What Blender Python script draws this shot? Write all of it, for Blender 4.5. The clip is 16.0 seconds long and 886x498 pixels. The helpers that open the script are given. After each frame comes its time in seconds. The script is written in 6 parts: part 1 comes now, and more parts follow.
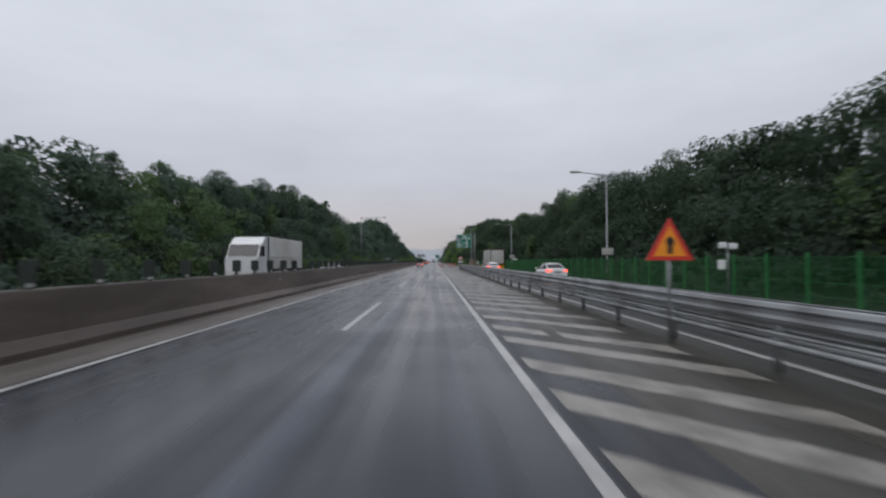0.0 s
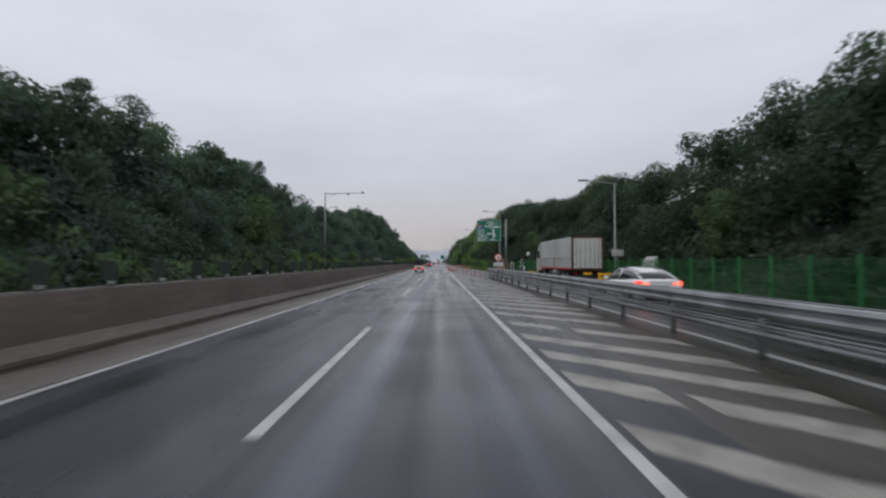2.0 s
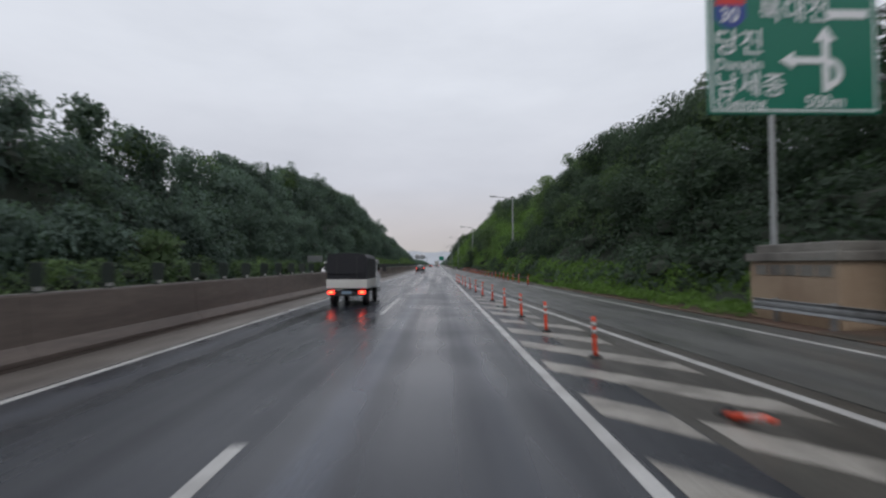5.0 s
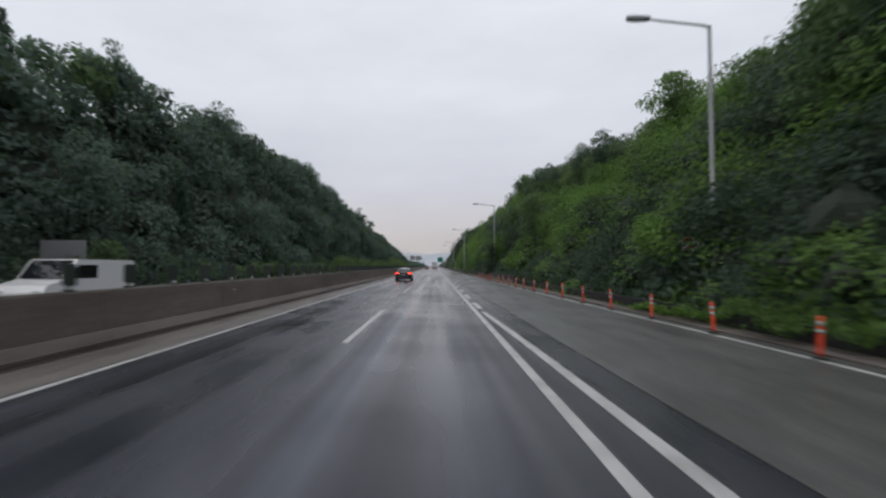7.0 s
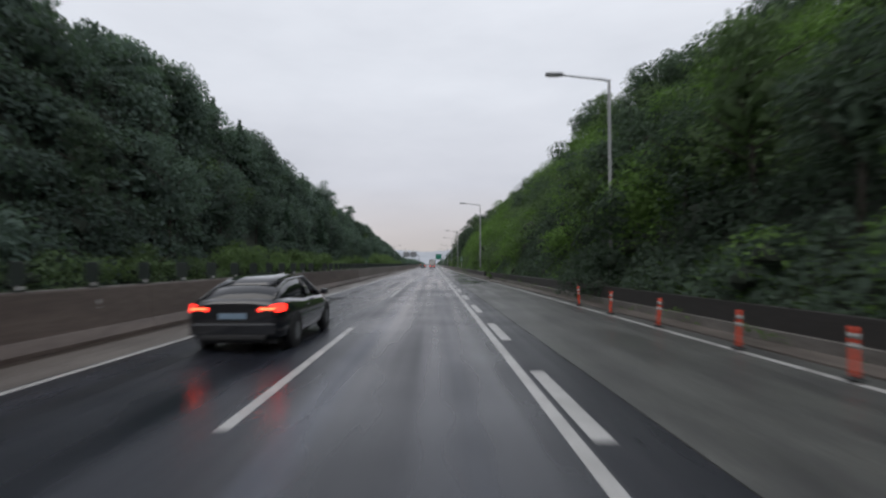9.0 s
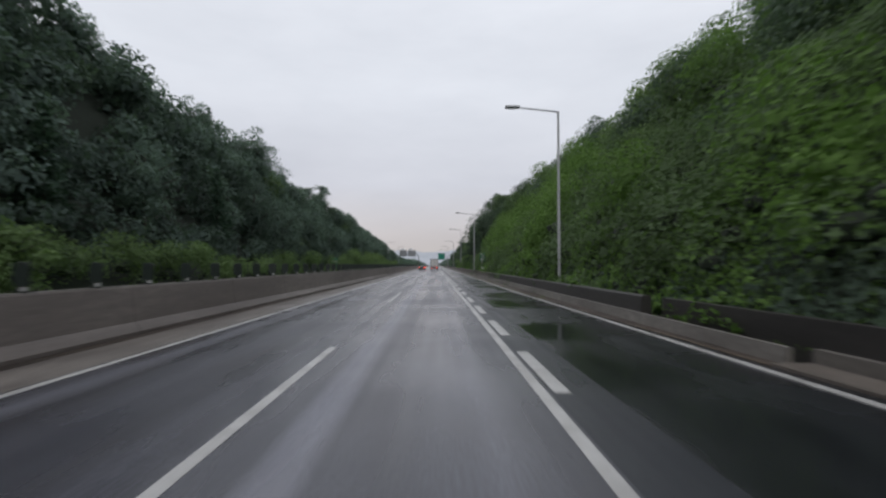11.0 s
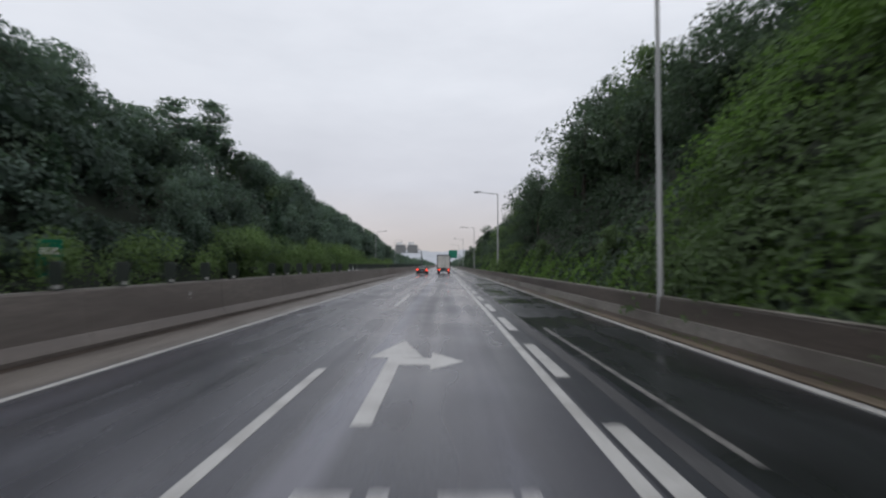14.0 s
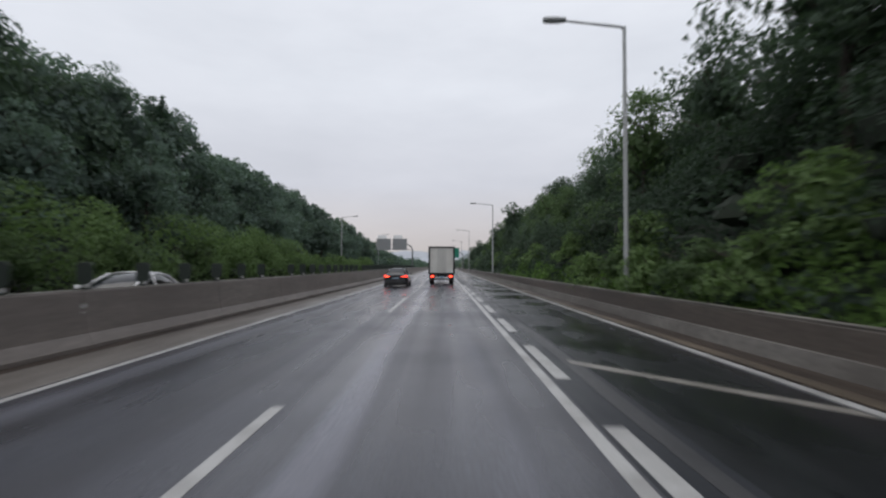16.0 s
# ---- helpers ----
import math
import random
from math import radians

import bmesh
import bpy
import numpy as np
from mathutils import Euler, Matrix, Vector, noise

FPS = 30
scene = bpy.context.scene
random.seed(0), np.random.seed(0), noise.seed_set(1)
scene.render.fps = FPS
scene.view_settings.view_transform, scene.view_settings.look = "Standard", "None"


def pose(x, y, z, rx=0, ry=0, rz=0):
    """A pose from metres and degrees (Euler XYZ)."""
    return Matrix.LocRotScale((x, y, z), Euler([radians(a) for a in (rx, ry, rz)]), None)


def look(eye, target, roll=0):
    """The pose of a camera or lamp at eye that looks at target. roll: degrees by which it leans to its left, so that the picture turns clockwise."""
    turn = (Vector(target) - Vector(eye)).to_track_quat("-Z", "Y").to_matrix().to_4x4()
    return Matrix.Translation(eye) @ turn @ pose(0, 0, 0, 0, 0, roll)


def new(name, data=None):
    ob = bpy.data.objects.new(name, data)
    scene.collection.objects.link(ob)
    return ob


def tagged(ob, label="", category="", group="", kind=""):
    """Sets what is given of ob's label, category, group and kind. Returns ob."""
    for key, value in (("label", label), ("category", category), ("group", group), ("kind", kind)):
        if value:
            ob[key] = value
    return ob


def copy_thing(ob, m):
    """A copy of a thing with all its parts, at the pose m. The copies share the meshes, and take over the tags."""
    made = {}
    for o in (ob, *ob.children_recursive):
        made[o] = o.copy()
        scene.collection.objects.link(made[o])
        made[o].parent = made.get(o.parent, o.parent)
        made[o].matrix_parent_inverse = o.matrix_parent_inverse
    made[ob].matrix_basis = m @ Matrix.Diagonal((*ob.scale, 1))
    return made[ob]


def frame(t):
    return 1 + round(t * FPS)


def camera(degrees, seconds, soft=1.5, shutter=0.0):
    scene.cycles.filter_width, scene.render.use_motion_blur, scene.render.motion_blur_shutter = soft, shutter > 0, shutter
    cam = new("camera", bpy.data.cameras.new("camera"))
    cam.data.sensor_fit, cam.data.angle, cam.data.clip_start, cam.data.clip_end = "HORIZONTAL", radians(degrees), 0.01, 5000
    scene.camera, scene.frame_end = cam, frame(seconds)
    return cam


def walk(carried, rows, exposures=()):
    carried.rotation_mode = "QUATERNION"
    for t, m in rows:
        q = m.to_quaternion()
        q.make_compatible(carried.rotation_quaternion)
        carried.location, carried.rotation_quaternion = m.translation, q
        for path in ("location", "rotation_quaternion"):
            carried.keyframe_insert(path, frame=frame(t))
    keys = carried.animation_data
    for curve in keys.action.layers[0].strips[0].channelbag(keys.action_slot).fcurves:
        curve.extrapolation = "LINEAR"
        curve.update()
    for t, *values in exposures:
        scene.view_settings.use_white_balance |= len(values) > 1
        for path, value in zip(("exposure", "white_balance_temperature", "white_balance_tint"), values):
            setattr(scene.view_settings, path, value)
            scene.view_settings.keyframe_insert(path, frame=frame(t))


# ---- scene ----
# x = 0 lies on the broken lane line, y runs along the road, z = 0 is the asphalt.
cam = camera(84.4, 16.0, soft=2.3, shutter=0.3)
# seconds, x, y, yaw, pitch, roll
PATH = [
    (0.0, 2.22, -12.04, -1.05, 1.38, 0.18),
    (0.5, 2.15, -0.83, -0.90, 1.57, 0.13),
    (1.0, 2.05, 11.27, -0.60, 1.58, 0.18),
    (1.5, 1.87, 22.99, -0.63, 1.57, 0.10),
    (2.0, 1.80, 35.23, -0.52, 1.53, 0.10),
    (2.5, 1.71, 46.66, -0.86, 1.33, 0.11),
    (3.0, 1.73, 57.86, -0.76, 1.45, 0.10),
    (3.5, 1.74, 69.44, -1.01, 1.68, 0.10),
    (4.0, 1.77, 80.60, -0.91, 1.60, 0.12),
    (6.5, 1.98, 137.91, -0.61, 2.04, 0.07),
    (7.0, 1.99, 149.11, -0.92, 1.99, 0.06),
    (7.5, 1.94, 160.41, -1.27, 1.92, 0.11),
    (8.0, 2.06, 171.83, -1.13, 1.77, 0.14),
    (8.5, 2.12, 182.93, -1.30, 1.83, 0.08),
    (9.0, 2.15, 194.93, -1.15, 1.74, 0.05),
    (11.5, 2.09, 248.05, -0.72, 1.89, 0.03),
    (12.0, 2.14, 258.37, -0.24, 1.94, 0.00),
    (12.5, 2.15, 268.69, -0.05, 1.82, -0.07),
    (13.0, 2.12, 279.09, 0.13, 1.94, -0.12),
    (13.5, 2.05, 289.69, -0.09, 1.93, -0.07),
    (14.0, 1.99, 300.01, 0.20, 1.83, -0.10),
    (14.5, 2.00, 310.57, 0.08, 1.82, -0.11),
    (15.0, 1.98, 321.24, 0.25, 1.98, -0.15),
    (15.5, 2.03, 332.04, 0.39, 1.93, -0.13),
    (16.0, 1.98, 342.10, 0.07, 1.96, -0.17),
]
EYE = 1.694
walk(cam, [(t, pose(x, y, EYE, 90 + pitch, roll, yaw)) for t, x, y, yaw, pitch, roll in PATH],
     [(0.0, 0.02, 6550, 10), (4.0, 0.10, 6600, 10), (7.0, 0.16, 6650, 10), (16.0, 0.20, 6680, 10)])

# ---- sky and sun: heavy overcast, rain, a warm band low down the road ----
world = bpy.data.worlds.new("overcast_sky")
scene.world = world
world.use_nodes = True
wt = world.node_tree
wt.nodes.clear()


def node(tree, kind, **values):
    n = tree.nodes.new(kind)
    for k, v in values.items():
        n.inputs[k].default_value = v
    return n


def ramp(tree, stops):
    r = tree.nodes.new("ShaderNodeValToRGB")
    el = r.color_ramp.elements
    while len(el) < len(stops):
        el.new(0.5)
    for e, (p, c) in zip(el, stops):
        e.position, e.color = p, (*c, 1)
    return r


SUN_EL, SUN_AZ = radians(62), radians(205)
nishita = wt.nodes.new("ShaderNodeTexSky")
nishita.sky_type = "NISHITA"
nishita.sun_disc = False
nishita.sun_elevation, nishita.sun_rotation = SUN_EL, SUN_AZ
nishita.air_density, nishita.dust_density = 1.0, 6.0
coord = wt.nodes.new("ShaderNodeTexCoord")
sep = wt.nodes.new("ShaderNodeSeparateXYZ")
wt.links.new(coord.outputs["Generated"], sep.inputs[0])
band = ramp(wt, [(0.0, (0.52, 0.49, 0.48)), (0.06, (0.56, 0.54, 0.56)), (0.16, (0.575, 0.60, 0.675)),
                 (0.34, (0.685, 0.725, 0.805)), (0.62, (0.71, 0.75, 0.83)), (1.0, (0.54, 0.575, 0.66))])
wt.links.new(sep.outputs["Z"], band.inputs[0])
squash = wt.nodes.new("ShaderNodeMapping")
squash.inputs["Scale"].default_value = (1.0, 0.8, 3.2)
wt.links.new(coord.outputs["Generated"], squash.inputs[0])
puffs = node(wt, "ShaderNodeTexNoise", Scale=2.6, Detail=5.0, Roughness=0.55)
wt.links.new(squash.outputs[0], puffs.inputs["Vector"])
shade = ramp(wt, [(0.3, (0.91, 0.915, 0.925)), (0.7, (1.05, 1.05, 1.05))])
wt.links.new(puffs.outputs["Fac"], shade.inputs[0])
cloud = wt.nodes.new("ShaderNodeMix")
cloud.data_type, cloud.blend_type = "RGBA", "MULTIPLY"
cloud.inputs[0].default_value = 1.0
wt.links.new(band.outputs[0], cloud.inputs[6])
wt.links.new(shade.outputs[0], cloud.inputs[7])
bg_cloud = node(wt, "ShaderNodeBackground", Strength=1.0)
wt.links.new(cloud.outputs[2], bg_cloud.inputs[0])
bg_sky = node(wt, "ShaderNodeBackground", Strength=0.06)
wt.links.new(nishita.outputs[0], bg_sky.inputs[0])
both = wt.nodes.new("ShaderNodeMixShader")
both.inputs[0].default_value = 0.94
wt.links.new(bg_sky.outputs[0], both.inputs[1])
wt.links.new(bg_cloud.outputs[0], both.inputs[2])
out = wt.nodes.new("ShaderNodeOutputWorld")
wt.links.new(both.outputs[0], out.inputs[0])

sun_lamp = bpy.data.lights.new("sun", "SUN")
sun_lamp.energy, sun_lamp.angle, sun_lamp.color = 0.9, radians(60), (1.0, 0.98, 0.96)
sun = new("sun", sun_lamp)
sun.matrix_world = look((0, 0, 50), (-math.sin(SUN_AZ) * 50, -math.cos(SUN_AZ) * 50, 50 - math.tan(SUN_EL) * 50))


# ---- materials ----
def mat(name, col, rough=0.7, metal=0.0, vary=0.25, scale=3.0, bump=0.0, dirt=None, stretch=(1, 1, 1), emit=None, coat=0.0, island=0.0, placed_at=False):
    """A surface with variation at two scales: col mixed with darker and lighter tones, and dirt, a second colour, in patches."""
    m = bpy.data.materials.new(name)
    m.use_nodes = True
    nt = m.node_tree
    b = nt.nodes["Principled BSDF"]
    b.inputs["Roughness"].default_value, b.inputs["Metallic"].default_value = rough, metal
    b.inputs["Coat Weight"].default_value = coat
    tc = nt.nodes.new("ShaderNodeTexCoord")
    mp = nt.nodes.new("ShaderNodeMapping")
    mp.inputs["Scale"].default_value = stretch
    if placed_at:
        nt.links.new(nt.nodes.new("ShaderNodeNewGeometry").outputs["Position"], mp.inputs[0])
    else:
        nt.links.new(tc.outputs["Object"], mp.inputs[0])
    big = node(nt, "ShaderNodeTexNoise", Scale=scale * 0.22, Detail=4.0, Roughness=0.6)
    fine = node(nt, "ShaderNodeTexNoise", Scale=scale * 4.0, Detail=6.0, Roughness=0.65)
    for n in (big, fine):
        nt.links.new(mp.outputs[0], n.inputs["Vector"])
    dark, light = [tuple(c * k for c in col) for k in (1 - vary, 1 + vary)]
    r1 = ramp(nt, [(0.3, dark), (0.7, tuple(min(c, 0.95) for c in light))])
    nt.links.new(fine.outputs["Fac"], r1.inputs[0])
    last = r1.outputs[0]
    if island:
        info = nt.nodes.new("ShaderNodeNewGeometry")
        r3 = ramp(nt, [(0.0, (1 - island,) * 3), (1.0, (1 + island, 1 + island, 1 + island * 0.6))])
        nt.links.new(info.outputs["Random Per Island"], r3.inputs[0])
        mul = nt.nodes.new("ShaderNodeMix")
        mul.data_type, mul.blend_type = "RGBA", "MULTIPLY"
        mul.inputs[0].default_value = 1.0
        nt.links.new(last, mul.inputs[6])
        nt.links.new(r3.outputs[0], mul.inputs[7])
        last = mul.outputs[2]
    if dirt:
        r2 = ramp(nt, [(0.42, (0, 0, 0)), (0.68, (1, 1, 1))])
        nt.links.new(big.outputs["Fac"], r2.inputs[0])
        mix = nt.nodes.new("ShaderNodeMix")
        mix.data_type = "RGBA"
        nt.links.new(r2.outputs[0], mix.inputs[0])
        nt.links.new(last, mix.inputs[6])
        mix.inputs[7].default_value = (*dirt, 1)
        last = mix.outputs[2]
    nt.links.new(last, b.inputs["Base Color"])
    if bump:
        bp = node(nt, "ShaderNodeBump", Strength=bump, Distance=0.02)
        nt.links.new(fine.outputs["Fac"], bp.inputs["Height"])
        nt.links.new(bp.outputs[0], b.inputs["Normal"])
    if emit:
        b.inputs["Emission Color"].default_value = (*emit[:3], 1)
        b.inputs["Emission Strength"].default_value = emit[3]
    return m


def wet(name, col, lo, hi, dirt=None, fine_bump=0.25, streak=0.035, amount=0.6, lanes=None, ior=1.33):
    """Wet paving: a film of water in streaks along the wheel tracks, dull grain between them."""
    m = mat(name, col, 0.4, vary=0.3, scale=6.0, bump=0.0, dirt=dirt, stretch=(1, 0.25, 1))
    nt = m.node_tree
    b = nt.nodes["Principled BSDF"]
    b.inputs["IOR"].default_value = ior
    tc = nt.nodes.new("ShaderNodeTexCoord")
    mp = nt.nodes.new("ShaderNodeMapping")
    mp.inputs["Scale"].default_value = (1.5, streak, 1)
    nt.links.new(tc.outputs["Object"], mp.inputs[0])
    tracks = node(nt, "ShaderNodeTexNoise", Scale=1.0, Detail=2.0, Roughness=0.5)
    nt.links.new(mp.outputs[0], tracks.inputs["Vector"])
    patch = node(nt, "ShaderNodeTexNoise", Scale=0.3, Detail=2.0, Roughness=0.5)
    nt.links.new(tc.outputs["Object"], patch.inputs["Vector"])
    add = nt.nodes.new("ShaderNodeMix")
    add.inputs[0].default_value = 1 - amount
    nt.links.new(tracks.outputs["Fac"], add.inputs[2])
    nt.links.new(patch.outputs["Fac"], add.inputs[3])
    r = nt.nodes.new("ShaderNodeMapRange")
    r.inputs["From Min"].default_value, r.inputs["From Max"].default_value = 0.36, 0.64
    r.inputs["To Min"].default_value, r.inputs["To Max"].default_value = lo, hi
    nt.links.new(add.outputs[0], r.inputs[0])
    nt.links.new(r.outputs[0], b.inputs["Roughness"])
    if lanes:
        wob = node(nt, "ShaderNodeTexNoise", Scale=0.12, Detail=3.0)
        nt.links.new(tc.outputs["Object"], wob.inputs["Vector"])
        xyz = nt.nodes.new("ShaderNodeSeparateXYZ")
        nt.links.new(tc.outputs["Object"], xyz.inputs[0])
        shift = node(nt, "ShaderNodeMath")
        shift.operation = "MULTIPLY_ADD"
        shift.inputs[1].default_value = 0.5
        nt.links.new(wob.outputs["Fac"], shift.inputs[0])
        nt.links.new(xyz.outputs["X"], shift.inputs[2])
        across = nt.nodes.new("ShaderNodeMapRange")
        across.inputs["From Min"].default_value, across.inputs["From Max"].default_value = -3.75, 4.25
        nt.links.new(shift.outputs[0], across.inputs[0])
        prof = ramp(nt, [((x + 4) / 8, (v, v, v)) for x, v in lanes])
        nt.links.new(across.outputs[0], prof.inputs[0])
        old = b.inputs["Base Color"].links[0].from_socket
        mul = nt.nodes.new("ShaderNodeMix")
        mul.data_type, mul.blend_type = "RGBA", "MULTIPLY"
        mul.inputs[0].default_value = 1.0
        nt.links.new(old, mul.inputs[6])
        nt.links.new(prof.outputs[0], mul.inputs[7])
        nt.links.new(mul.outputs[2], b.inputs["Base Color"])
    grain = node(nt, "ShaderNodeTexNoise", Scale=55.0, Detail=3.0)
    nt.links.new(tc.outputs["Object"], grain.inputs["Vector"])
    bp = node(nt, "ShaderNodeBump", Strength=fine_bump, Distance=0.006)
    nt.links.new(grain.outputs["Fac"], bp.inputs["Height"])
    nt.links.new(bp.outputs[0], b.inputs["Normal"])
    return m


def leafy(name, col, vary=0.2, rough=0.8):
    """Leaves: each of its own tone, a little light passing through."""
    m = mat(name, col, rough, vary=0.2, scale=0.8, island=vary, dirt=tuple(c * 0.5 for c in col))
    nt = m.node_tree
    b = nt.nodes["Principled BSDF"]
    b.inputs["Specular IOR Level"].default_value = 0.28
    tr = node(nt, "ShaderNodeBsdfTranslucent", Color=(col[0] * 1.4, col[1] * 1.6, col[2], 1))
    mix = nt.nodes.new("ShaderNodeMixShader")
    mix.inputs[0].default_value = 0.32
    nt.links.new(b.outputs[0], mix.inputs[1])
    nt.links.new(tr.outputs[0], mix.inputs[2])
    nt.links.new(mix.outputs[0], nt.nodes["Material Output"].inputs[0])
    return m


# worn wheel tracks and one pale trail across the two lanes: x and tone
TRACKS = [(-4.0, 0.9), (-3.3, 0.65), (-2.9, 1.35), (-2.5, 0.6), (-1.9, 1.0), (-1.0, 0.8), (-0.6, 1.1), (0.5, 0.9), (0.68, 2.3), (0.92, 2.3),
          (1.1, 0.95), (1.7, 0.8), (2.3, 1.15), (2.6, 1.5), (2.8, 0.95), (3.5, 0.8)]
ASPHALT = wet("wet_asphalt", (0.021, 0.024, 0.032), 0.14, 0.44, dirt=(0.015, 0.018, 0.025), lanes=TRACKS, ior=1.42)
ASPHALT_PALE = wet("wet_pale_asphalt", (0.054, 0.056, 0.069), 0.15, 0.42, dirt=(0.050, 0.050, 0.060), lanes=TRACKS, ior=1.42)
ASPHALT_SIDE = wet("wet_side_asphalt", (0.026, 0.028, 0.034), 0.2, 0.5, dirt=(0.018, 0.020, 0.026))
ASPHALT_OLD = wet("wet_worn_asphalt", (0.028, 0.027, 0.026), 0.24, 0.55, dirt=(0.012, 0.012, 0.014), streak=0.1)
ASPHALT_NEW = wet("wet_fresh_asphalt", (0.018, 0.020, 0.023), 0.04, 0.42, dirt=(0.011, 0.012, 0.014), fine_bump=0.12, amount=0.35)
OVERLAY = wet("wet_concrete_overlay", (0.085, 0.088, 0.083), 0.3, 0.55, dirt=(0.054, 0.055, 0.055), streak=0.12)
ASPHALT_GORE = wet("muddy_gore_asphalt", (0.062, 0.058, 0.051), 0.26, 0.55, dirt=(0.032, 0.030, 0.027), streak=0.12)
SHOULDER = wet("muddy_shoulder", (0.135, 0.118, 0.105), 0.35, 0.6, dirt=(0.06, 0.052, 0.047), streak=0.2)
GUTTER_TAN = wet("silted_gutter", (0.125, 0.113, 0.102), 0.35, 0.6, dirt=(0.075, 0.066, 0.060), streak=0.12)
GUTTER_SILT = wet("gutter_silt", (0.125, 0.100, 0.075), 0.4, 0.65, dirt=(0.055, 0.045, 0.035), streak=0.3)
GUTTER_MUD = wet("gutter_mud", (0.050, 0.038, 0.030), 0.4, 0.65, dirt=(0.028, 0.022, 0.018), streak=0.15)
PAINT = mat("road_paint", (0.41, 0.41, 0.405), 0.38, vary=0.18, scale=6, bump=0.2, dirt=(0.27, 0.265, 0.26))
SEAM_PALE = wet("scraped_asphalt", (0.060, 0.060, 0.064), 0.3, 0.55, dirt=(0.034, 0.034, 0.037), streak=0.15)
PAINT_OLD = mat("faded_road_paint", (0.16, 0.155, 0.15), 0.45, vary=0.4, scale=8, bump=0.2, dirt=(0.06, 0.06, 0.06))
PAINT_LANE = mat("thin_lane_paint", (0.33, 0.33, 0.34), 0.4, vary=0.3, scale=7, bump=0.2, dirt=(0.19, 0.19, 0.20))
PAINT_WORN = mat("worn_road_paint", (0.27, 0.255, 0.232), 0.4, vary=0.4, scale=7, bump=0.2, dirt=(0.12, 0.112, 0.10))
CONCRETE = mat("stained_concrete", (0.140, 0.111, 0.095), 0.6, vary=0.22, scale=2.2, bump=0.3, dirt=(0.066, 0.049, 0.042), stretch=(1, 0.2, 1.4), placed_at=True)
FOOTING = mat("footing_concrete", (0.165, 0.155, 0.142), 0.6, vary=0.3, scale=2.5, bump=0.3, dirt=(0.085, 0.076, 0.068), stretch=(1, 0.4, 1))
CONCRETE_GREY = mat("greyer_concrete", (0.190, 0.166, 0.150), 0.6, vary=0.22, scale=2.2, bump=0.3, dirt=(0.125, 0.106, 0.095), stretch=(1, 0.2, 1.4), placed_at=True)
CONCRETE_BROWN = mat("brown_wet_concrete", (0.085, 0.070, 0.060), 0.55, vary=0.25, scale=2.2, bump=0.3, dirt=(0.045, 0.037, 0.032), stretch=(1, 0.2, 1.4), placed_at=True)
CONCRETE_DARK = mat("dark_wet_concrete", (0.034, 0.031, 0.029), 0.55, vary=0.25, scale=2.2, bump=0.3, dirt=(0.018, 0.017, 0.016), stretch=(1, 0.2, 1.4), placed_at=True)
CONCRETE_PALE = mat("pale_concrete", (0.22, 0.21, 0.19), 0.6, vary=0.2, scale=3, bump=0.3, dirt=(0.10, 0.09, 0.08))
STEEL = mat("galvanised_steel", (0.32, 0.335, 0.345), 0.48, 0.5, vary=0.2, scale=4, dirt=(0.15, 0.15, 0.148))
POLE = mat("grey_pole_paint", (0.21, 0.22, 0.225), 0.5, 0.3, vary=0.1, scale=4)
PADDLE = mat("dark_green_plastic", (0.014, 0.022, 0.018), 0.5, vary=0.2, scale=8)
REFLECT = mat("white_reflector", (0.5, 0.5, 0.49), 0.3, vary=0.1, scale=9)
ORANGE = mat("orange_plastic", (0.72, 0.075, 0.03), 0.45, vary=0.15, scale=10, dirt=(0.42, 0.05, 0.025))
RUBBER = mat("black_rubber", (0.015, 0.015, 0.016), 0.6, vary=0.2, scale=12)
GREEN_DARK = mat("green_fence_wire", (0.020, 0.115, 0.034), 0.5, vary=0.2, scale=6)
GREEN_MESH = mat("green_fence_coat", (0.03, 0.20, 0.055), 0.5, vary=0.2, scale=6)
SIGN_GREEN = mat("sign_green", (0.0, 0.16, 0.10), 0.4, vary=0.06, scale=3)
SIGN_WHITE = mat("sign_white", (0.78, 0.79, 0.80), 0.45, vary=0.04, scale=3)
SIGN_RED = mat("sign_red", (0.62, 0.04, 0.03), 0.45, vary=0.08, scale=5)
SIGN_ORANGE = mat("sign_orange", (0.85, 0.30, 0.02), 0.45, vary=0.06, scale=5)
SIGN_BLACK = mat("sign_black", (0.012, 0.012, 0.012), 0.5, vary=0.1, scale=5)
SIGN_BLUE = mat("sign_blue", (0.03, 0.07, 0.28), 0.45, vary=0.06, scale=5)
SIGN_GREY = mat("sign_back_grey", (0.25, 0.26, 0.27), 0.5, 0.4, vary=0.1, scale=3)
DARK_RED = mat("dark_red_frame", (0.10, 0.040, 0.034), 0.5, vary=0.2, scale=3, dirt=(0.08, 0.03, 0.025))
YELLOW = mat("yellow_paint", (0.78, 0.42, 0.02), 0.5, vary=0.15, scale=6)
BEIGE = mat("beige_cladding", (0.36, 0.27, 0.19), 0.6, vary=0.12, scale=4, dirt=(0.28, 0.2, 0.14))
CAR_WHITE = mat("white_car_paint", (0.72, 0.73, 0.74), 0.22, vary=0.03, scale=2, coat=0.6)
CAB_CREAM = mat("cream_cab_paint", (0.62, 0.59, 0.50), 0.3, vary=0.05, scale=2, coat=0.4, dirt=(0.50, 0.47, 0.40))
CAR_BLACK = mat("black_car_paint", (0.012, 0.013, 0.016), 0.15, vary=0.05, scale=2, coat=0.8)
BOX_WHITE = mat("white_body_panel", (0.62, 0.62, 0.60), 0.4, vary=0.06, scale=1.5, dirt=(0.48, 0.47, 0.44))
BOX_GREY = mat("grey_lower_panel", (0.52, 0.52, 0.50), 0.45, vary=0.1, scale=2, dirt=(0.40, 0.39, 0.36))
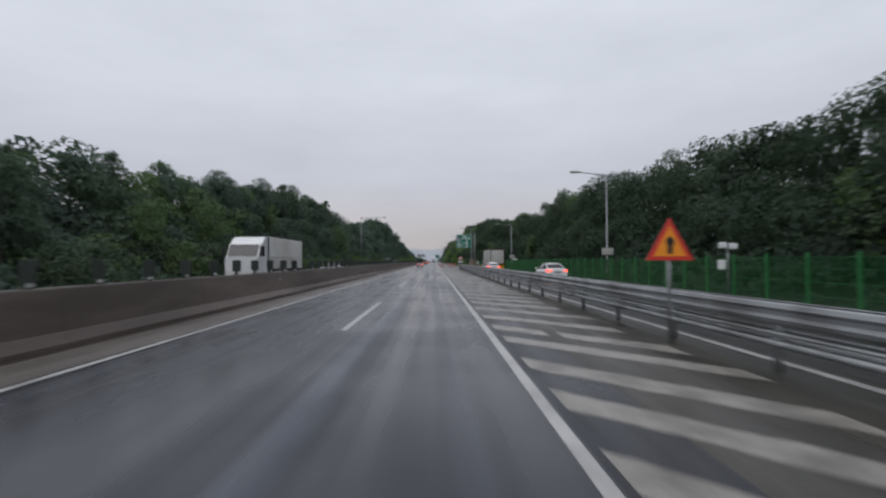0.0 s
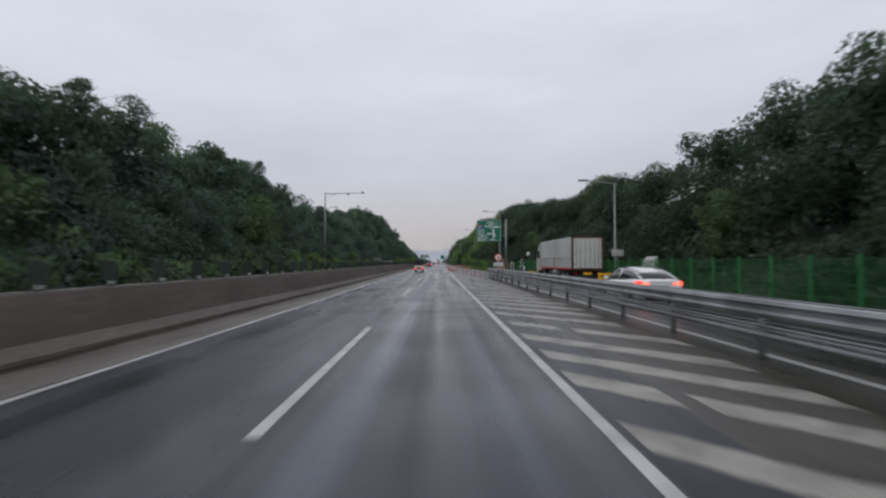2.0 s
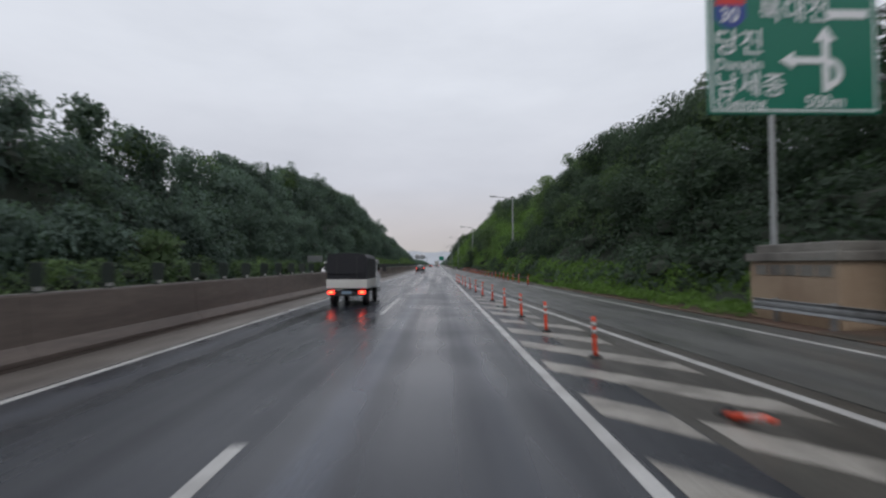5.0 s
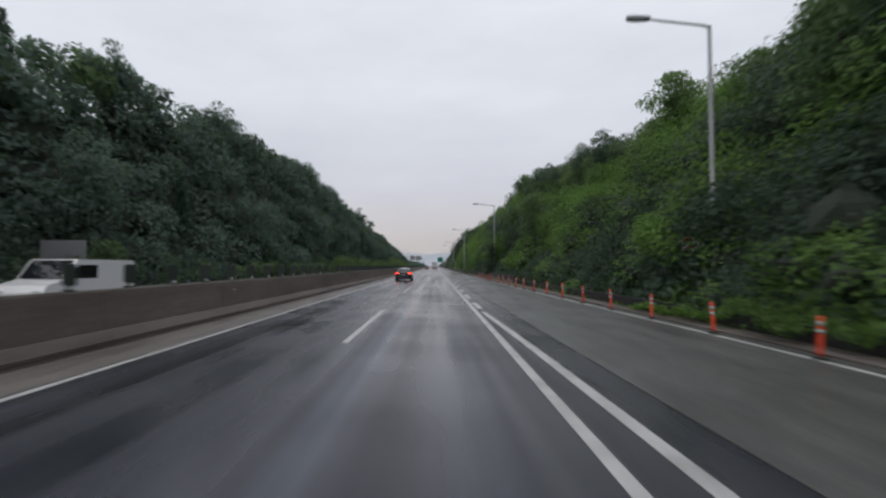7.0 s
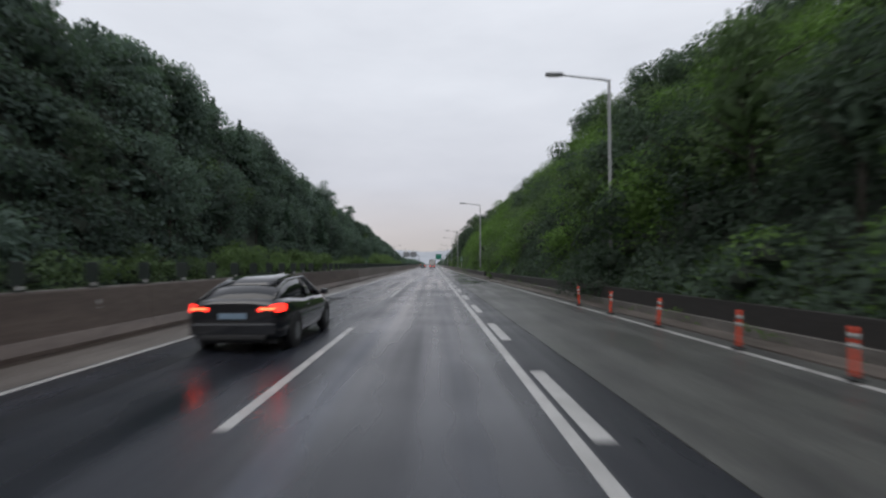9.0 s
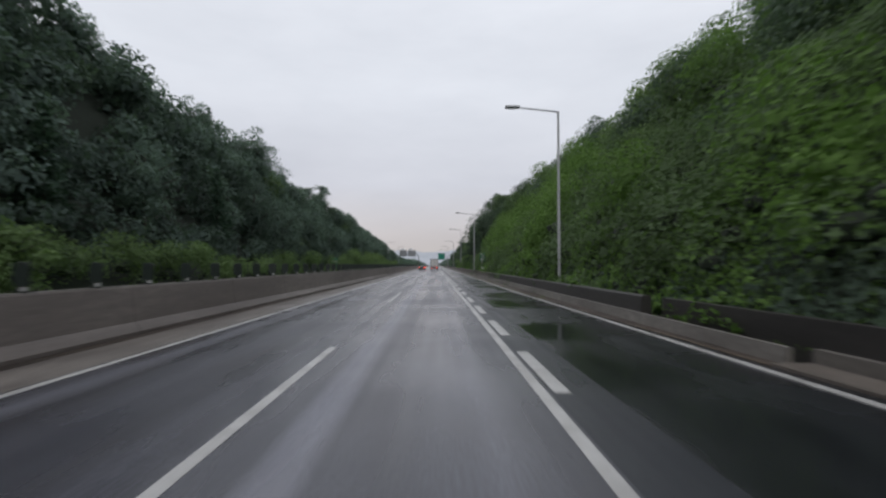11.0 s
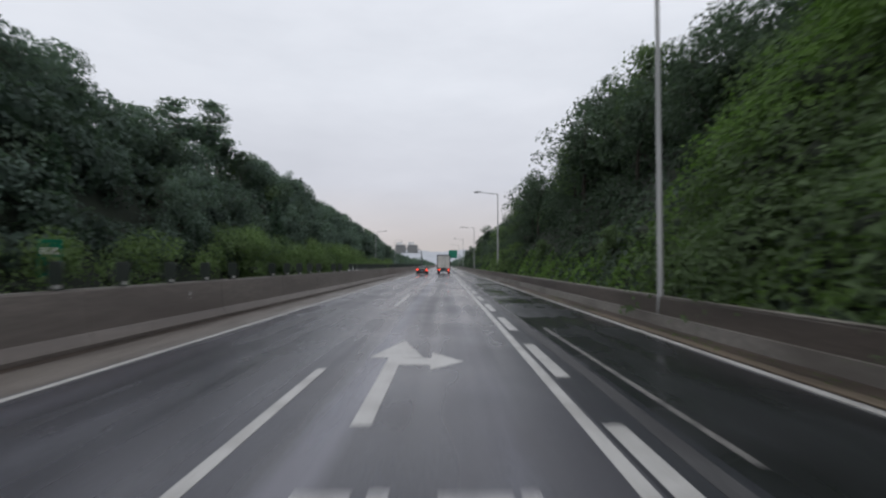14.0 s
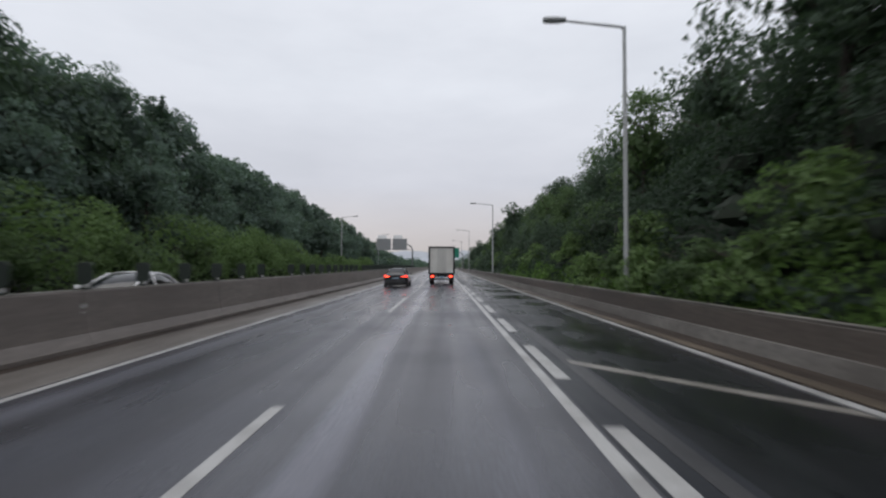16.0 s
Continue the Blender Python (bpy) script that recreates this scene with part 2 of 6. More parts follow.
CANVAS = mat("black_canvas", (0.012, 0.013, 0.018), 0.65, vary=0.3, scale=4, bump=0.3)
DARK = mat("dark_underbody", (0.02, 0.02, 0.021), 0.6, vary=0.3, scale=6)
GLASS = mat("tinted_glass", (0.01, 0.012, 0.014), 0.04, vary=0.05, scale=2, coat=0.5)
ROOF_GLASS = mat("wet_roof_glass", (0.03, 0.032, 0.036), 0.06, vary=0.05, scale=2, coat=1.0)
RIM = mat("alloy_rim", (0.3, 0.3, 0.31), 0.35, 0.9, vary=0.1, scale=6)
TAIL = mat("lit_tail_lamp", (0.5, 0.02, 0.015), 0.3, emit=(1.0, 0.03, 0.02, 2.6))
TAIL_HOT = mat("lit_tail_lamp_core", (0.6, 0.08, 0.02), 0.3, emit=(1.0, 0.10, 0.04, 6.0))
TAIL_OFF = mat("red_lens", (0.25, 0.01, 0.01), 0.25)
PLATE = mat("number_plate", (0.20, 0.28, 0.36), 0.4, vary=0.05)
LENS = mat("lamp_lens", (0.55, 0.56, 0.55), 0.25)
BARK = mat("dark_bark", (0.05, 0.042, 0.034), 0.85, vary=0.35, scale=6, bump=0.5)
BARK_PALE = mat("pale_bark", (0.20, 0.19, 0.17), 0.8, vary=0.3, scale=6, bump=0.4)
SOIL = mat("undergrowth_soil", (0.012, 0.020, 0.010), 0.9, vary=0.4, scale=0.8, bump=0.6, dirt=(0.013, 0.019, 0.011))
REDSOIL = mat("red_soil", (0.10, 0.058, 0.040), 0.8, vary=0.35, scale=3, bump=0.5, dirt=(0.045, 0.04, 0.03))
LEAF_DARK = leafy("dark_leaves", (0.072, 0.106, 0.080))
# leaf green greyed and paled, so that mist is put into the colour
LEAF_HAZED = leafy("hazed_leaves", (0.112, 0.160, 0.142))
LEAF_MID = leafy("mid_leaves", (0.099, 0.150, 0.076))
# darkened copy of the dark leaves, with shade put into the colour
LEAF_SHADED = leafy("shade_darkened_leaves", (0.046, 0.072, 0.052))
LEAF_BLUE = leafy("bluish_leaves", (0.078, 0.113, 0.100))
LEAF_LIGHT = leafy("light_leaves", (0.130, 0.198, 0.084))
LEAF_VINE = leafy("vine_leaves", (0.118, 0.205, 0.058), 0.3)
# near-black green of the clump cores, a painted stand-in for inner shade
SHADE_CORE = mat("clump_shade", (0.026, 0.036, 0.024), 0.9, vary=0.4, scale=5)
LEAF_GRASS = leafy("grass_blades", (0.115, 0.20, 0.055), 0.35)
NEEDLE = leafy("needles", (0.050, 0.086, 0.066), 0.3)
# pale blue-grey, with the haze of distance put into the base colour
HILL = mat("hazed_hill", (0.36, 0.385, 0.42), 0.9, vary=0.1, scale=0.01)


# ---- mesh helpers ----
def mesh(name, verts, faces, material, smooth=False):
    me = bpy.data.meshes.new(name)
    me.from_pydata(verts, [], faces)
    me.materials.append(material)
    if smooth:
        me.polygons.foreach_set("use_smooth", [True] * len(me.polygons))
    me.update()
    return me


def part(name, bm, material, parent, label="", at=None):
    """Links a bmesh, or a ready mesh, as one mesh object under a thing or a part."""
    if isinstance(bm, bmesh.types.BMesh):
        me = bpy.data.meshes.new(name)
        bm.to_mesh(me)
        bm.free()
        me.materials.append(material)
    else:
        me = bm
    ob = new(name, me)
    ob.parent = parent
    if at is not None:
        ob.matrix_basis = at
    return tagged(ob, label)


def thing(name, label, category, m=None, group="", kind=""):
    ob = new(name)
    ob.empty_display_size = 0.2
    if m is not None:
        ob.matrix_basis = m
    return tagged(ob, label, category, group, kind)


def block(bm, x0, x1, y0, y1, z0, z1, bevel=0.0):
    r = bmesh.ops.create_cube(bm, size=1.0, matrix=Matrix.Translation(((x0 + x1) / 2, (y0 + y1) / 2, (z0 + z1) / 2))
                              @ Matrix.Diagonal((x1 - x0, y1 - y0, z1 - z0, 1)))
    if bevel:
        edges = list({e for v in r["verts"] for e in v.link_edges})
        bmesh.ops.bevel(bm, geom=edges, offset=bevel, segments=2, affect="EDGES", profile=0.6)
    return bm


def boxes(*rows, bevel=0.0):
    bm = bmesh.new()
    for row in rows:
        block(bm, *row, bevel=bevel)
    return bm


def tube(points, radii, sides=10, bm=None):
    """A round bar along a line of points."""
    bm = bm or bmesh.new()
    pts = [Vector(p) for p in points]
    if not isinstance(radii, (list, tuple)):
        radii = [radii] * len(pts)
    rings = []
    for i, p in enumerate(pts):
        d = (pts[min(i + 1, len(pts) - 1)] - pts[max(i - 1, 0)]).normalized()
        u = d.cross(Vector((0, 0, 1)) if abs(d.z) < 0.95 else Vector((1, 0, 0))).normalized()
        v = d.cross(u)
        rings.append([bm.verts.new(p + (u * math.cos(2 * math.pi * k / sides) + v * math.sin(2 * math.pi * k / sides)) * radii[i]) for k in range(sides)])
    for a, b in zip(rings, rings[1:]):
        for k in range(sides):
            bm.faces.new((a[k], a[(k + 1) % sides], b[(k + 1) % sides], b[k])).smooth = True
    bm.faces.new(rings[0][::-1])
    bm.faces.new(rings[-1])
    bmesh.ops.recalc_face_normals(bm, faces=bm.faces)
    return bm


def prism(poly, y0, y1, bm=None):
    """An upright outline of (x, z) points, given thickness from y0 to y1."""
    bm = bm or bmesh.new()
    a = [bm.verts.new((x, y0, z)) for x, z in poly]
    b = [bm.verts.new((x, y1, z)) for x, z in poly]
    fs = [bm.faces.new(a), bm.faces.new(b[::-1])]
    for i in range(len(poly)):
        j = (i + 1) % len(poly)
        fs.append(bm.faces.new((a[i], b[i], b[j], a[j])))
    bmesh.ops.recalc_face_normals(bm, faces=fs)
    return bm


def flat(poly, z0, z1, bm=None):
    """A ground outline of (x, y) points, given thickness from z0 to z1."""
    bm = bm or bmesh.new()
    a = [bm.verts.new((x, y, z0)) for x, y in poly]
    b = [bm.verts.new((x, y, z1)) for x, y in poly]
    fs = [bm.faces.new(a), bm.faces.new(b)]
    for i in range(len(poly)):
        j = (i + 1) % len(poly)
        fs.append(bm.faces.new((a[i], a[j], b[j], b[i])))
    bmesh.ops.recalc_face_normals(bm, faces=fs)
    return bm


def loft(rings, bm=None, smooth=True):
    """Closed rings of points, skinned one to the next, with ends closed."""
    bm = bm or bmesh.new()
    rows = [[bm.verts.new(p) for p in r] for r in rings]
    fs = []
    for a, b in zip(rows, rows[1:]):
        n = len(a)
        for k in range(n):
            f = bm.faces.new((a[k], a[(k + 1) % n], b[(k + 1) % n], b[k]))
            f.smooth = smooth
            fs.append(f)
    fs += [bm.faces.new(rows[0][::-1]), bm.faces.new(rows[-1])]
    bmesh.ops.recalc_face_normals(bm, faces=fs)
    return bm


def disc(cx, cz, r, sides=28):
    return [(cx + r * math.cos(2 * math.pi * k / sides), cz + r * math.sin(2 * math.pi * k / sides)) for k in range(sides)]


def strip(name, left, right, y0, y1, z0, z1, material, label, category="", kind="structure", step=4.0):
    """A slab of paving between two edges, each an x for every y."""
    n = max(1, int(round((y1 - y0) / step)))
    ys = [y0 + (y1 - y0) * i / n for i in range(n + 1)]
    rings = [[(left(y), y, z0), (right(y), y, z0), (right(y), y, z1), (left(y), y, z1)] for y in ys]
    bm = loft(rings, smooth=False)
    me = bpy.data.meshes.new(name)
    bm.to_mesh(me)
    bm.free()
    me.materials.append(material)
    return tagged(new(name, me), label, category, kind=kind)


def along(*pairs):
    ys, xs = zip(*pairs)
    return lambda y: float(np.interp(y, ys, xs))


# ---- lie of the land ----
# tops of the wooded ridges, and the foot of the eastern bank, along the road
ridge_w = along((-300, 6), (-20, 7.5), (16, 9.7), (35, 11.7), (50, 12.9), (74, 14.6), (100, 15.8), (115, 15), (125, 13.6), (150, 14.2), (176, 16.8), (184, 18.2), (192, 19.5), (233, 22.3),
                (280, 20.6), (300, 19.4), (318, 17.8), (346, 15.4), (374, 17.5), (390, 16.5), (450, 14), (520, 10), (640, 6), (900, 3))
ridge_e = along((-300, 8), (-20, 10), (15, 10.4), (60, 12.0), (67, 12.6), (74, 12.2), (81, 11.4), (88, 10.8), (95, 12.6), (104, 12.3), (110, 12.3), (117, 13), (125, 13.5), (145, 15), (165, 17), (180, 17), (192, 15.8),
                (215, 17.5), (241, 21.0), (285, 18.6), (300, 17.6), (315, 17), (325, 16.3), (342, 17), (355, 14.6), (365, 13.4), (378, 12.8), (415, 13), (460, 10), (520, 8), (700, 4))
foot_e = along((-300, 16), (104, 16), (126, 11.8), (150, 10.3), (203, 9.7), (270, 8.5), (700, 8.5))


def smooth01(v):
    v = min(1.0, max(0.0, v))
    return v * v * (3 - 2 * v)


def ground_z(x, y):
    z = -0.05
    w = -15.3 - x
    if w > 0:
        z += max(0.0, ridge_w(y) - 5.6) * smooth01(w / 10) + 0.03 * w * smooth01(w / 10)
        z += 0.35 * noise.noise((x * 0.15, y * 0.15, 0.0)) * smooth01(w / 3)
    e = x - foot_e(y)
    if e > 0:
        top = max(0.0, ridge_e(y) - 5.6)
        wide = 8.5 if y < 118 else 12.5 - 4.5 * smooth01((y - 290) / 35)
        z += top * min(1.0, e / wide) ** 0.85 + 0.02 * e
        z += 0.5 * noise.noise((x * 0.18, y * 0.18, 4.0)) * smooth01(e / 3)
    far = smooth01((abs(x) - 90) / 300)
    return z * (1 - far)


xs = [-2500, -900, -400, -200, -120, -80, -60, -50] + [-42 + 1.5 * k for k in range(33)] + [7.5 + 0.3 * k for k in range(16)] + [12 + 1.5 * k for k in range(21)] + [46, 52, 60, 80, 120, 200, 400, 900, 2500]
ys = [-2500, -900, -400, -200, -120] + [-80 + 5 * k for k in range(124)] + [580, 640, 720, 850, 1100, 1600, 2500, 4500]
gv = [(x, y, ground_z(x, y)) for y in ys for x in xs]
nx = len(xs)
gf = [(j * nx + i, j * nx + i + 1, (j + 1) * nx + i + 1, (j + 1) * nx + i) for j in range(len(ys) - 1) for i in range(nx - 1)]
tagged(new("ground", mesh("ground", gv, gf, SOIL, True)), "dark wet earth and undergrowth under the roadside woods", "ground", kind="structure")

# ---- paving ----
Y0, Y1 = -80.0, 900.0
line_two = along((-80, 7.95), (10, 7.95), (30, 7.75), (66, 7.75), (88, 7.95), (92, 7.85), (96, 7.3), (143, 4.27), (153, 4.12), (158, 4.03), (161, 3.95), (167, 3.76))              # left edge line of the slip road
seam = along((-80, 8.2), (90, 8.2), (96, 7.65), (143, 4.95), (157, 4.78), (180, 4.6), (203, 4.5), (236, 4.4), (900, 4.4))
edge_line = along((-80, 13.6), (84, 11.4), (97, 10.55), (105, 10.1), (145, 8.75), (160, 8.8), (181, 8.32), (203, 8.05), (270, 6.97), (900, 6.95))
paved = along((-80, 14.3), (88, 14.2), (100, 11.4), (150, 9.35), (181, 8.85), (203, 8.6), (236, 7.9), (270, 7.15), (900, 7.12))


def const(v):
    return lambda y: v


strip("road", const(-3.62), const(3.62), 240, Y1, -0.2, 0.0, ASPHALT_PALE, "paler purplish wet asphalt carriageway with a light trail", "road", step=20)
strip("road", const(-3.62), const(3.62), Y0, 240, -0.2, 0.0, ASPHALT, "wet grey asphalt carriageway with dull wheel tracks", "road", step=20)
strip("shoulder", const(-5.12), const(-4.88), Y0, Y1, -0.2, -0.003, GUTTER_MUD, "dark brown mud in the gutter beside the concrete median", "road shoulder", step=20)
strip("gutter_seam", const(-4.88), const(-4.84), Y0, Y1, -0.2, -0.008, ASPHALT_OLD, "dark wet seam between gutter and carriageway", "road seam", step=20)
strip("shoulder", const(-4.84), const(-3.62), Y0, Y1, -0.2, -0.002, GUTTER_TAN, "silted tan margin between gutter and edge line", "road shoulder", step=20)
strip("road", const(-14.3), const(-5.77), Y0, Y1, -0.2, 0.0, ASPHALT_SIDE, "wet asphalt of the opposite carriageway", "road", step=20)
gore_seam = along((-80, 4.66), (92, 4.56), (126, 4.46))
strip("road", const(3.62), gore_seam, Y0, 126, -0.2, 0.0, ASPHALT_SIDE, "dark wet asphalt strip beside the solid line", "road")
strip("road", gore_seam, seam, Y0, 126, -0.2, 0.0, ASPHALT_GORE, "muddy brownish wet asphalt under the hatched gore", "road")
strip("road", const(3.62), seam, 126, Y1, -0.2, 0.0, ASPHALT_SIDE, "dark wet asphalt strip beside the solid line", "road", step=6)
strip("road", seam, paved, Y0, 92, -0.2, 0.0, ASPHALT_OLD, "wet asphalt slip road behind the guardrail", "road")
strip("road", seam, paved, 92, 236, -0.2, 0.012, OVERLAY, "pale grey wet concrete overlay of the merging lane", "road")
strip("road", seam, paved, 236, Y1, -0.2, 0.0, ASPHALT_NEW, "almost black fresh asphalt with standing water", "road", step=6)
silt_edge = lambda y: max(paved(y) + 0.06, 7.42 + 0.08 * noise.noise((y * 0.3, 2.0, 0.0)))
strip("silt", paved, silt_edge, 246, Y1, -0.2, 0.02, GUTTER_SILT, "brown silt washed along the edge line", "road shoulder", step=3)
strip("shoulder", silt_edge, const(7.98), 246, Y1, -0.2, 0.016, GUTTER_MUD, "dark wet mud in the gutter before the low wall", "road shoulder", step=3)
strip("soil_strip", lambda y: paved(y), lambda y: foot_e(y) - 0.5, 88, 138, -0.15, 0.05, REDSOIL, "strip of reddish wet soil beside the slip road", "verge")
strip("verge", lambda y: paved(y), lambda y: foot_e(y) + 0.2, 138, 246, -0.15, 0.05, SHOULDER, "gritty dirt verge under the creeper bank", "verge")

# ---- markings ----
PZ = 0.005


def paint(name, bm, material, label):
    me = bpy.data.meshes.new(name)
    bm.to_mesh(me)
    bm.free()
    me.materials.append(material)
    return tagged(new(name, me), label, "road marking", kind="structure")


dash = paint("lane_dash", boxes((-0.075, 0.075, 0, 8, 0.0, PZ)), PAINT, "white painted dash of the broken lane line")
dash.location = (0, -60, 0)
for k in range(-2, 26):
    copy_thing(dash, pose(0, 20 * k, 0))
for k in range(-2, 26):
    copy_thing(dash, pose(-9.9, 20 * k + 7, 0))
strip("edge_line", const(-3.55), const(-3.42), Y0, Y1, 0, PZ, PAINT, "white solid line along the median side", "road marking", step=40)
strip("solid_line", const(3.425), const(3.58), Y0, Y1, 0, PZ, PAINT, "white solid line on the outer side of the lane", "road marking", step=40)
strip("edge_line", const(-6.6), const(-6.45), Y0, Y1, 0, PZ, PAINT, "white edge line of the opposite carriageway", "road marking", step=40)
strip("edge_line", const(-13.7), const(-13.55), Y0, Y1, 0, PZ, PAINT, "white outer line of the opposite carriageway", "road marking", step=40)
strip("slip_road_line", lambda y: line_two(y) - 0.09, lambda y: line_two(y) + 0.09, Y0, 167, 0, 0.007, PAINT, "white line along the gore and slip road", "road marking")
strip("edge_line", lambda y: edge_line(y) - 0.08, lambda y: edge_line(y) + 0.08, 86, Y1, 0, 0.018, PAINT, "white edge line of the merging lane", "road marking")
strip("asphalt_seam", lambda y: 4.08 + 0.03 * math.sin(y * 0.7), lambda y: 4.31 + 0.03 * math.sin(y * 0.45), 256, 420, 0, 0.004, SEAM_PALE, "pale scraped band along the joint of old and fresh asphalt", "road seam", step=2)
for x, y0, y1, w in ((4.60, 275.3, 276.8, 0.05), (4.55, 295.9, 297.6, 0.06), (4.34, 313.8, 317.6, 0.02), (4.66, 304.2, 313.2, 0.045)):
    paint("old_dash", boxes((x - w, x + w, y0, y1, 0, PZ)), PAINT_OLD, "faded remains of an old white dash")
paint("transverse_line", flat([(4.2, 350.6), (6.85, 347.6), (6.85, 347.95), (4.2, 351.0)], 0, 0.006), PAINT_WORN, "worn white slanting line across the merging lane")
# hatched gore: slanting bars, unevenly set, that get shorter as the gore narrows
rng = random.Random(5)
GORE = [-16.4, -14.1, -11.8, -9.5, -7.4, -5.3, -2.8, -0.9, 1.5, 4.1, 6.7, 9.1, 11.3, 14.2, 16.3, 18.6, 20.7, 23.4, 26.1, 28.2, 30.6, 32.8, 34.8, 36.7, 38.6, 41.0, 42.9, 45.0, 47.5, 50.1,
        52.4, 54.6, 56.7, 59.0, 61.5, 64.0, 66.2, 68.4, 70.8, 73.2, 75.7, 78.1, 80.5, 83.0, 85.5, 88.1, 90.6, 92.7, 94.7]
GORE = [-16.4 - 2.25 * k for k in range(8, 0, -1)] + GORE + [94.7 + 2.2 * k for k in range(1, 16)]
for y in GORE:
    right = min(7.0, line_two(y - 2.0) - 0.4)
    if right < 4.3:
        continue
    w = 0.40 + 0.06 * rng.random()
    a, b = 3.66 + 0.12 * rng.random(), right - 0.5 * rng.random()
    cut = rng.random()
    spans = [(a, b)] if cut < 0.8 else [(a, a + (b - a) * 0.35), (a + (b - a) * 0.44, b)]
    for p, q in spans:
        f = lambda x: y - (x - 5.0) * 1.09
        n = max(5, int((q - p) / 0.12))
        xs_bar = [p + (q - p) * i / n for i in range(n + 1)]
        nib = [noise.noise((x * 2.1, y * 1.7, 1.0)) * 0.10 + rng.uniform(-0.035, 0.035) for x in xs_bar]
        nob = [noise.noise((x * 2.1, y * 1.7, 8.0)) * 0.10 + rng.uniform(-0.035, 0.035) for x in xs_bar]
        worn = [(x, f(x) - w + d) for x, d in zip(xs_bar, nib)] + [(x, f(x) + w + d) for x, d in zip(reversed(xs_bar), reversed(nob))]
        paint("hatch_bar", flat(worn, 0, PZ), PAINT_WORN, "worn white hatching bar across the gore")
# short thick blocks beside the solid line
blk = paint("guide_block", boxes((-0.11, 0.11, 0, 3.05, 0, PZ)), PAINT, "short thick white guide block beside the solid line")
blk.location = (3.78, 168.6, 0)
for k in range(1, 12):
    copy_thing(blk, pose(3.78, 168.6 + 6.2 * k, 0))
for k in range(-1, 26):
    copy_thing(blk, pose(3.78, 249.62 + 5.257 * k, 0))
# arrow: straight on and right
arrow = flat([(1.0, 305.2), (1.22, 305.2), (1.22, 308.3), (1.75, 308.3), (1.75, 307.9), (2.32, 308.6), (1.75, 309.5), (1.75, 308.9),
              (1.24, 308.9), (1.24, 308.95), (1.6, 308.95), (1.11, 311.0), (0.62, 308.95), (0.98, 308.95)], 0, PZ)
paint("lane_arrow", arrow, PAINT, "worn white straight and right turn arrow on the lane")
# place name painted on the lane: 당진
first = boxes((0.86, 1.02, 301.90, 303.45, 0, PZ), (0.86, 1.30, 303.47, 303.67, 0, PZ), (0.86, 1.30, 301.65, 301.88, 0, PZ), (1.42, 1.58, 301.55, 303.70, 0, PZ), (1.582, 1.70, 302.50, 302.90, 0, PZ))
for k in range(24):
    u, v = math.pi * k / 12, math.pi * (k + 1) / 12
    flat([(1.22 + 0.45 * math.cos(u), 300.53 + 0.80 * math.sin(u)), (1.22 + 0.45 * math.cos(v), 300.53 + 0.80 * math.sin(v)),
          (1.22 + 0.29 * math.cos(v), 300.53 + 0.54 * math.sin(v)), (1.22 + 0.29 * math.cos(u), 300.53 + 0.54 * math.sin(u))], 0, PZ, first)
paint("lane_lettering", first, PAINT_LANE, "worn white Korean place name painted on the lane")
second = boxes((1.94, 2.50, 303.47, 303.67, 0, PZ), (2.56, 2.71, 301.70, 303.70, 0, PZ), (1.86, 2.02, 300.02, 301.55, 0, PZ), (1.86, 2.62, 299.67, 300.00, 0, PZ))
flat([(2.16, 303.45), (2.30, 303.45), (2.26, 302.85), (2.02, 301.75), (1.87, 301.75), (2.14, 302.85)], 0, PZ, second)
flat([(2.262, 302.80), (2.50, 301.75), (2.35, 301.75), (2.20, 302.53)], 0, PZ, second)
paint("lane_lettering", second, PAINT_LANE, "worn white Korean place name painted on the lane")

# ---- median: stained concrete barrier in cast lengths, with a cap ----
median = thing("wall_median", "brown-stained wet concrete median barrier with a pale cap line", "barrier", kind="structure")
prof = [(-5.78, 0.0), (-5.10, 0.0), (-5.10, 0.08), (-5.22, 0.27), (-5.245, 0.30), (-5.335, 1.14), (-5.36, 1.17), (-5.50, 1.17), (-5.525, 1.14), (-5.62, 0.30), (-5.645, 0.27), (-5.78, 0.08)]
panel = bpy.data.meshes.new("barrier_length")
bm = prism(prof, 0.008, 5.992)
bm.to_mesh(panel)
bm.free()
panel.materials.append(CONCRETE)
panel_grey = panel.copy()
panel_grey.materials.clear()
panel_grey.materials.append(CONCRETE_GREY)
# lengths from y = 244 on are lighter and greyer
for k in range(0, 110):
    part("barrier_length", panel if k < 54 else panel_grey, CONCRETE, median, at=pose(0, -80 + 6 * k, 0))
part("far_length", prism(prof, 580, 900), CONCRETE, median)
part("cap", boxes((-5.51, -5.35, -80, 900, 1.168, 1.185)), CONCRETE_PALE, median, "pale concrete cap line")

# reflectors on the barrier face
rf = thing("barrier_reflector", "small white double reflector on the concrete barrier face", "reflector", pose(-5.32, 12, 0.75), "barrier reflectors")
part("plate", boxes((-0.015, 0.02, -0.05, 0.05, -0.13, 0.13), bevel=0.004), CONCRETE_PALE, rf)
part("lens", boxes((0.018, 0.03, -0.045, 0.045, 0.04, 0.12)), REFLECT, rf)
part("lens", boxes((0.018, 0.03, -0.045, 0.045, -0.12, -0.04)), REFLECT, rf)
for y in (42, 92, 138, 167, 206, 242, 276, 314, 352, 392):
    copy_thing(rf, pose(-5.32, y, 0.78))

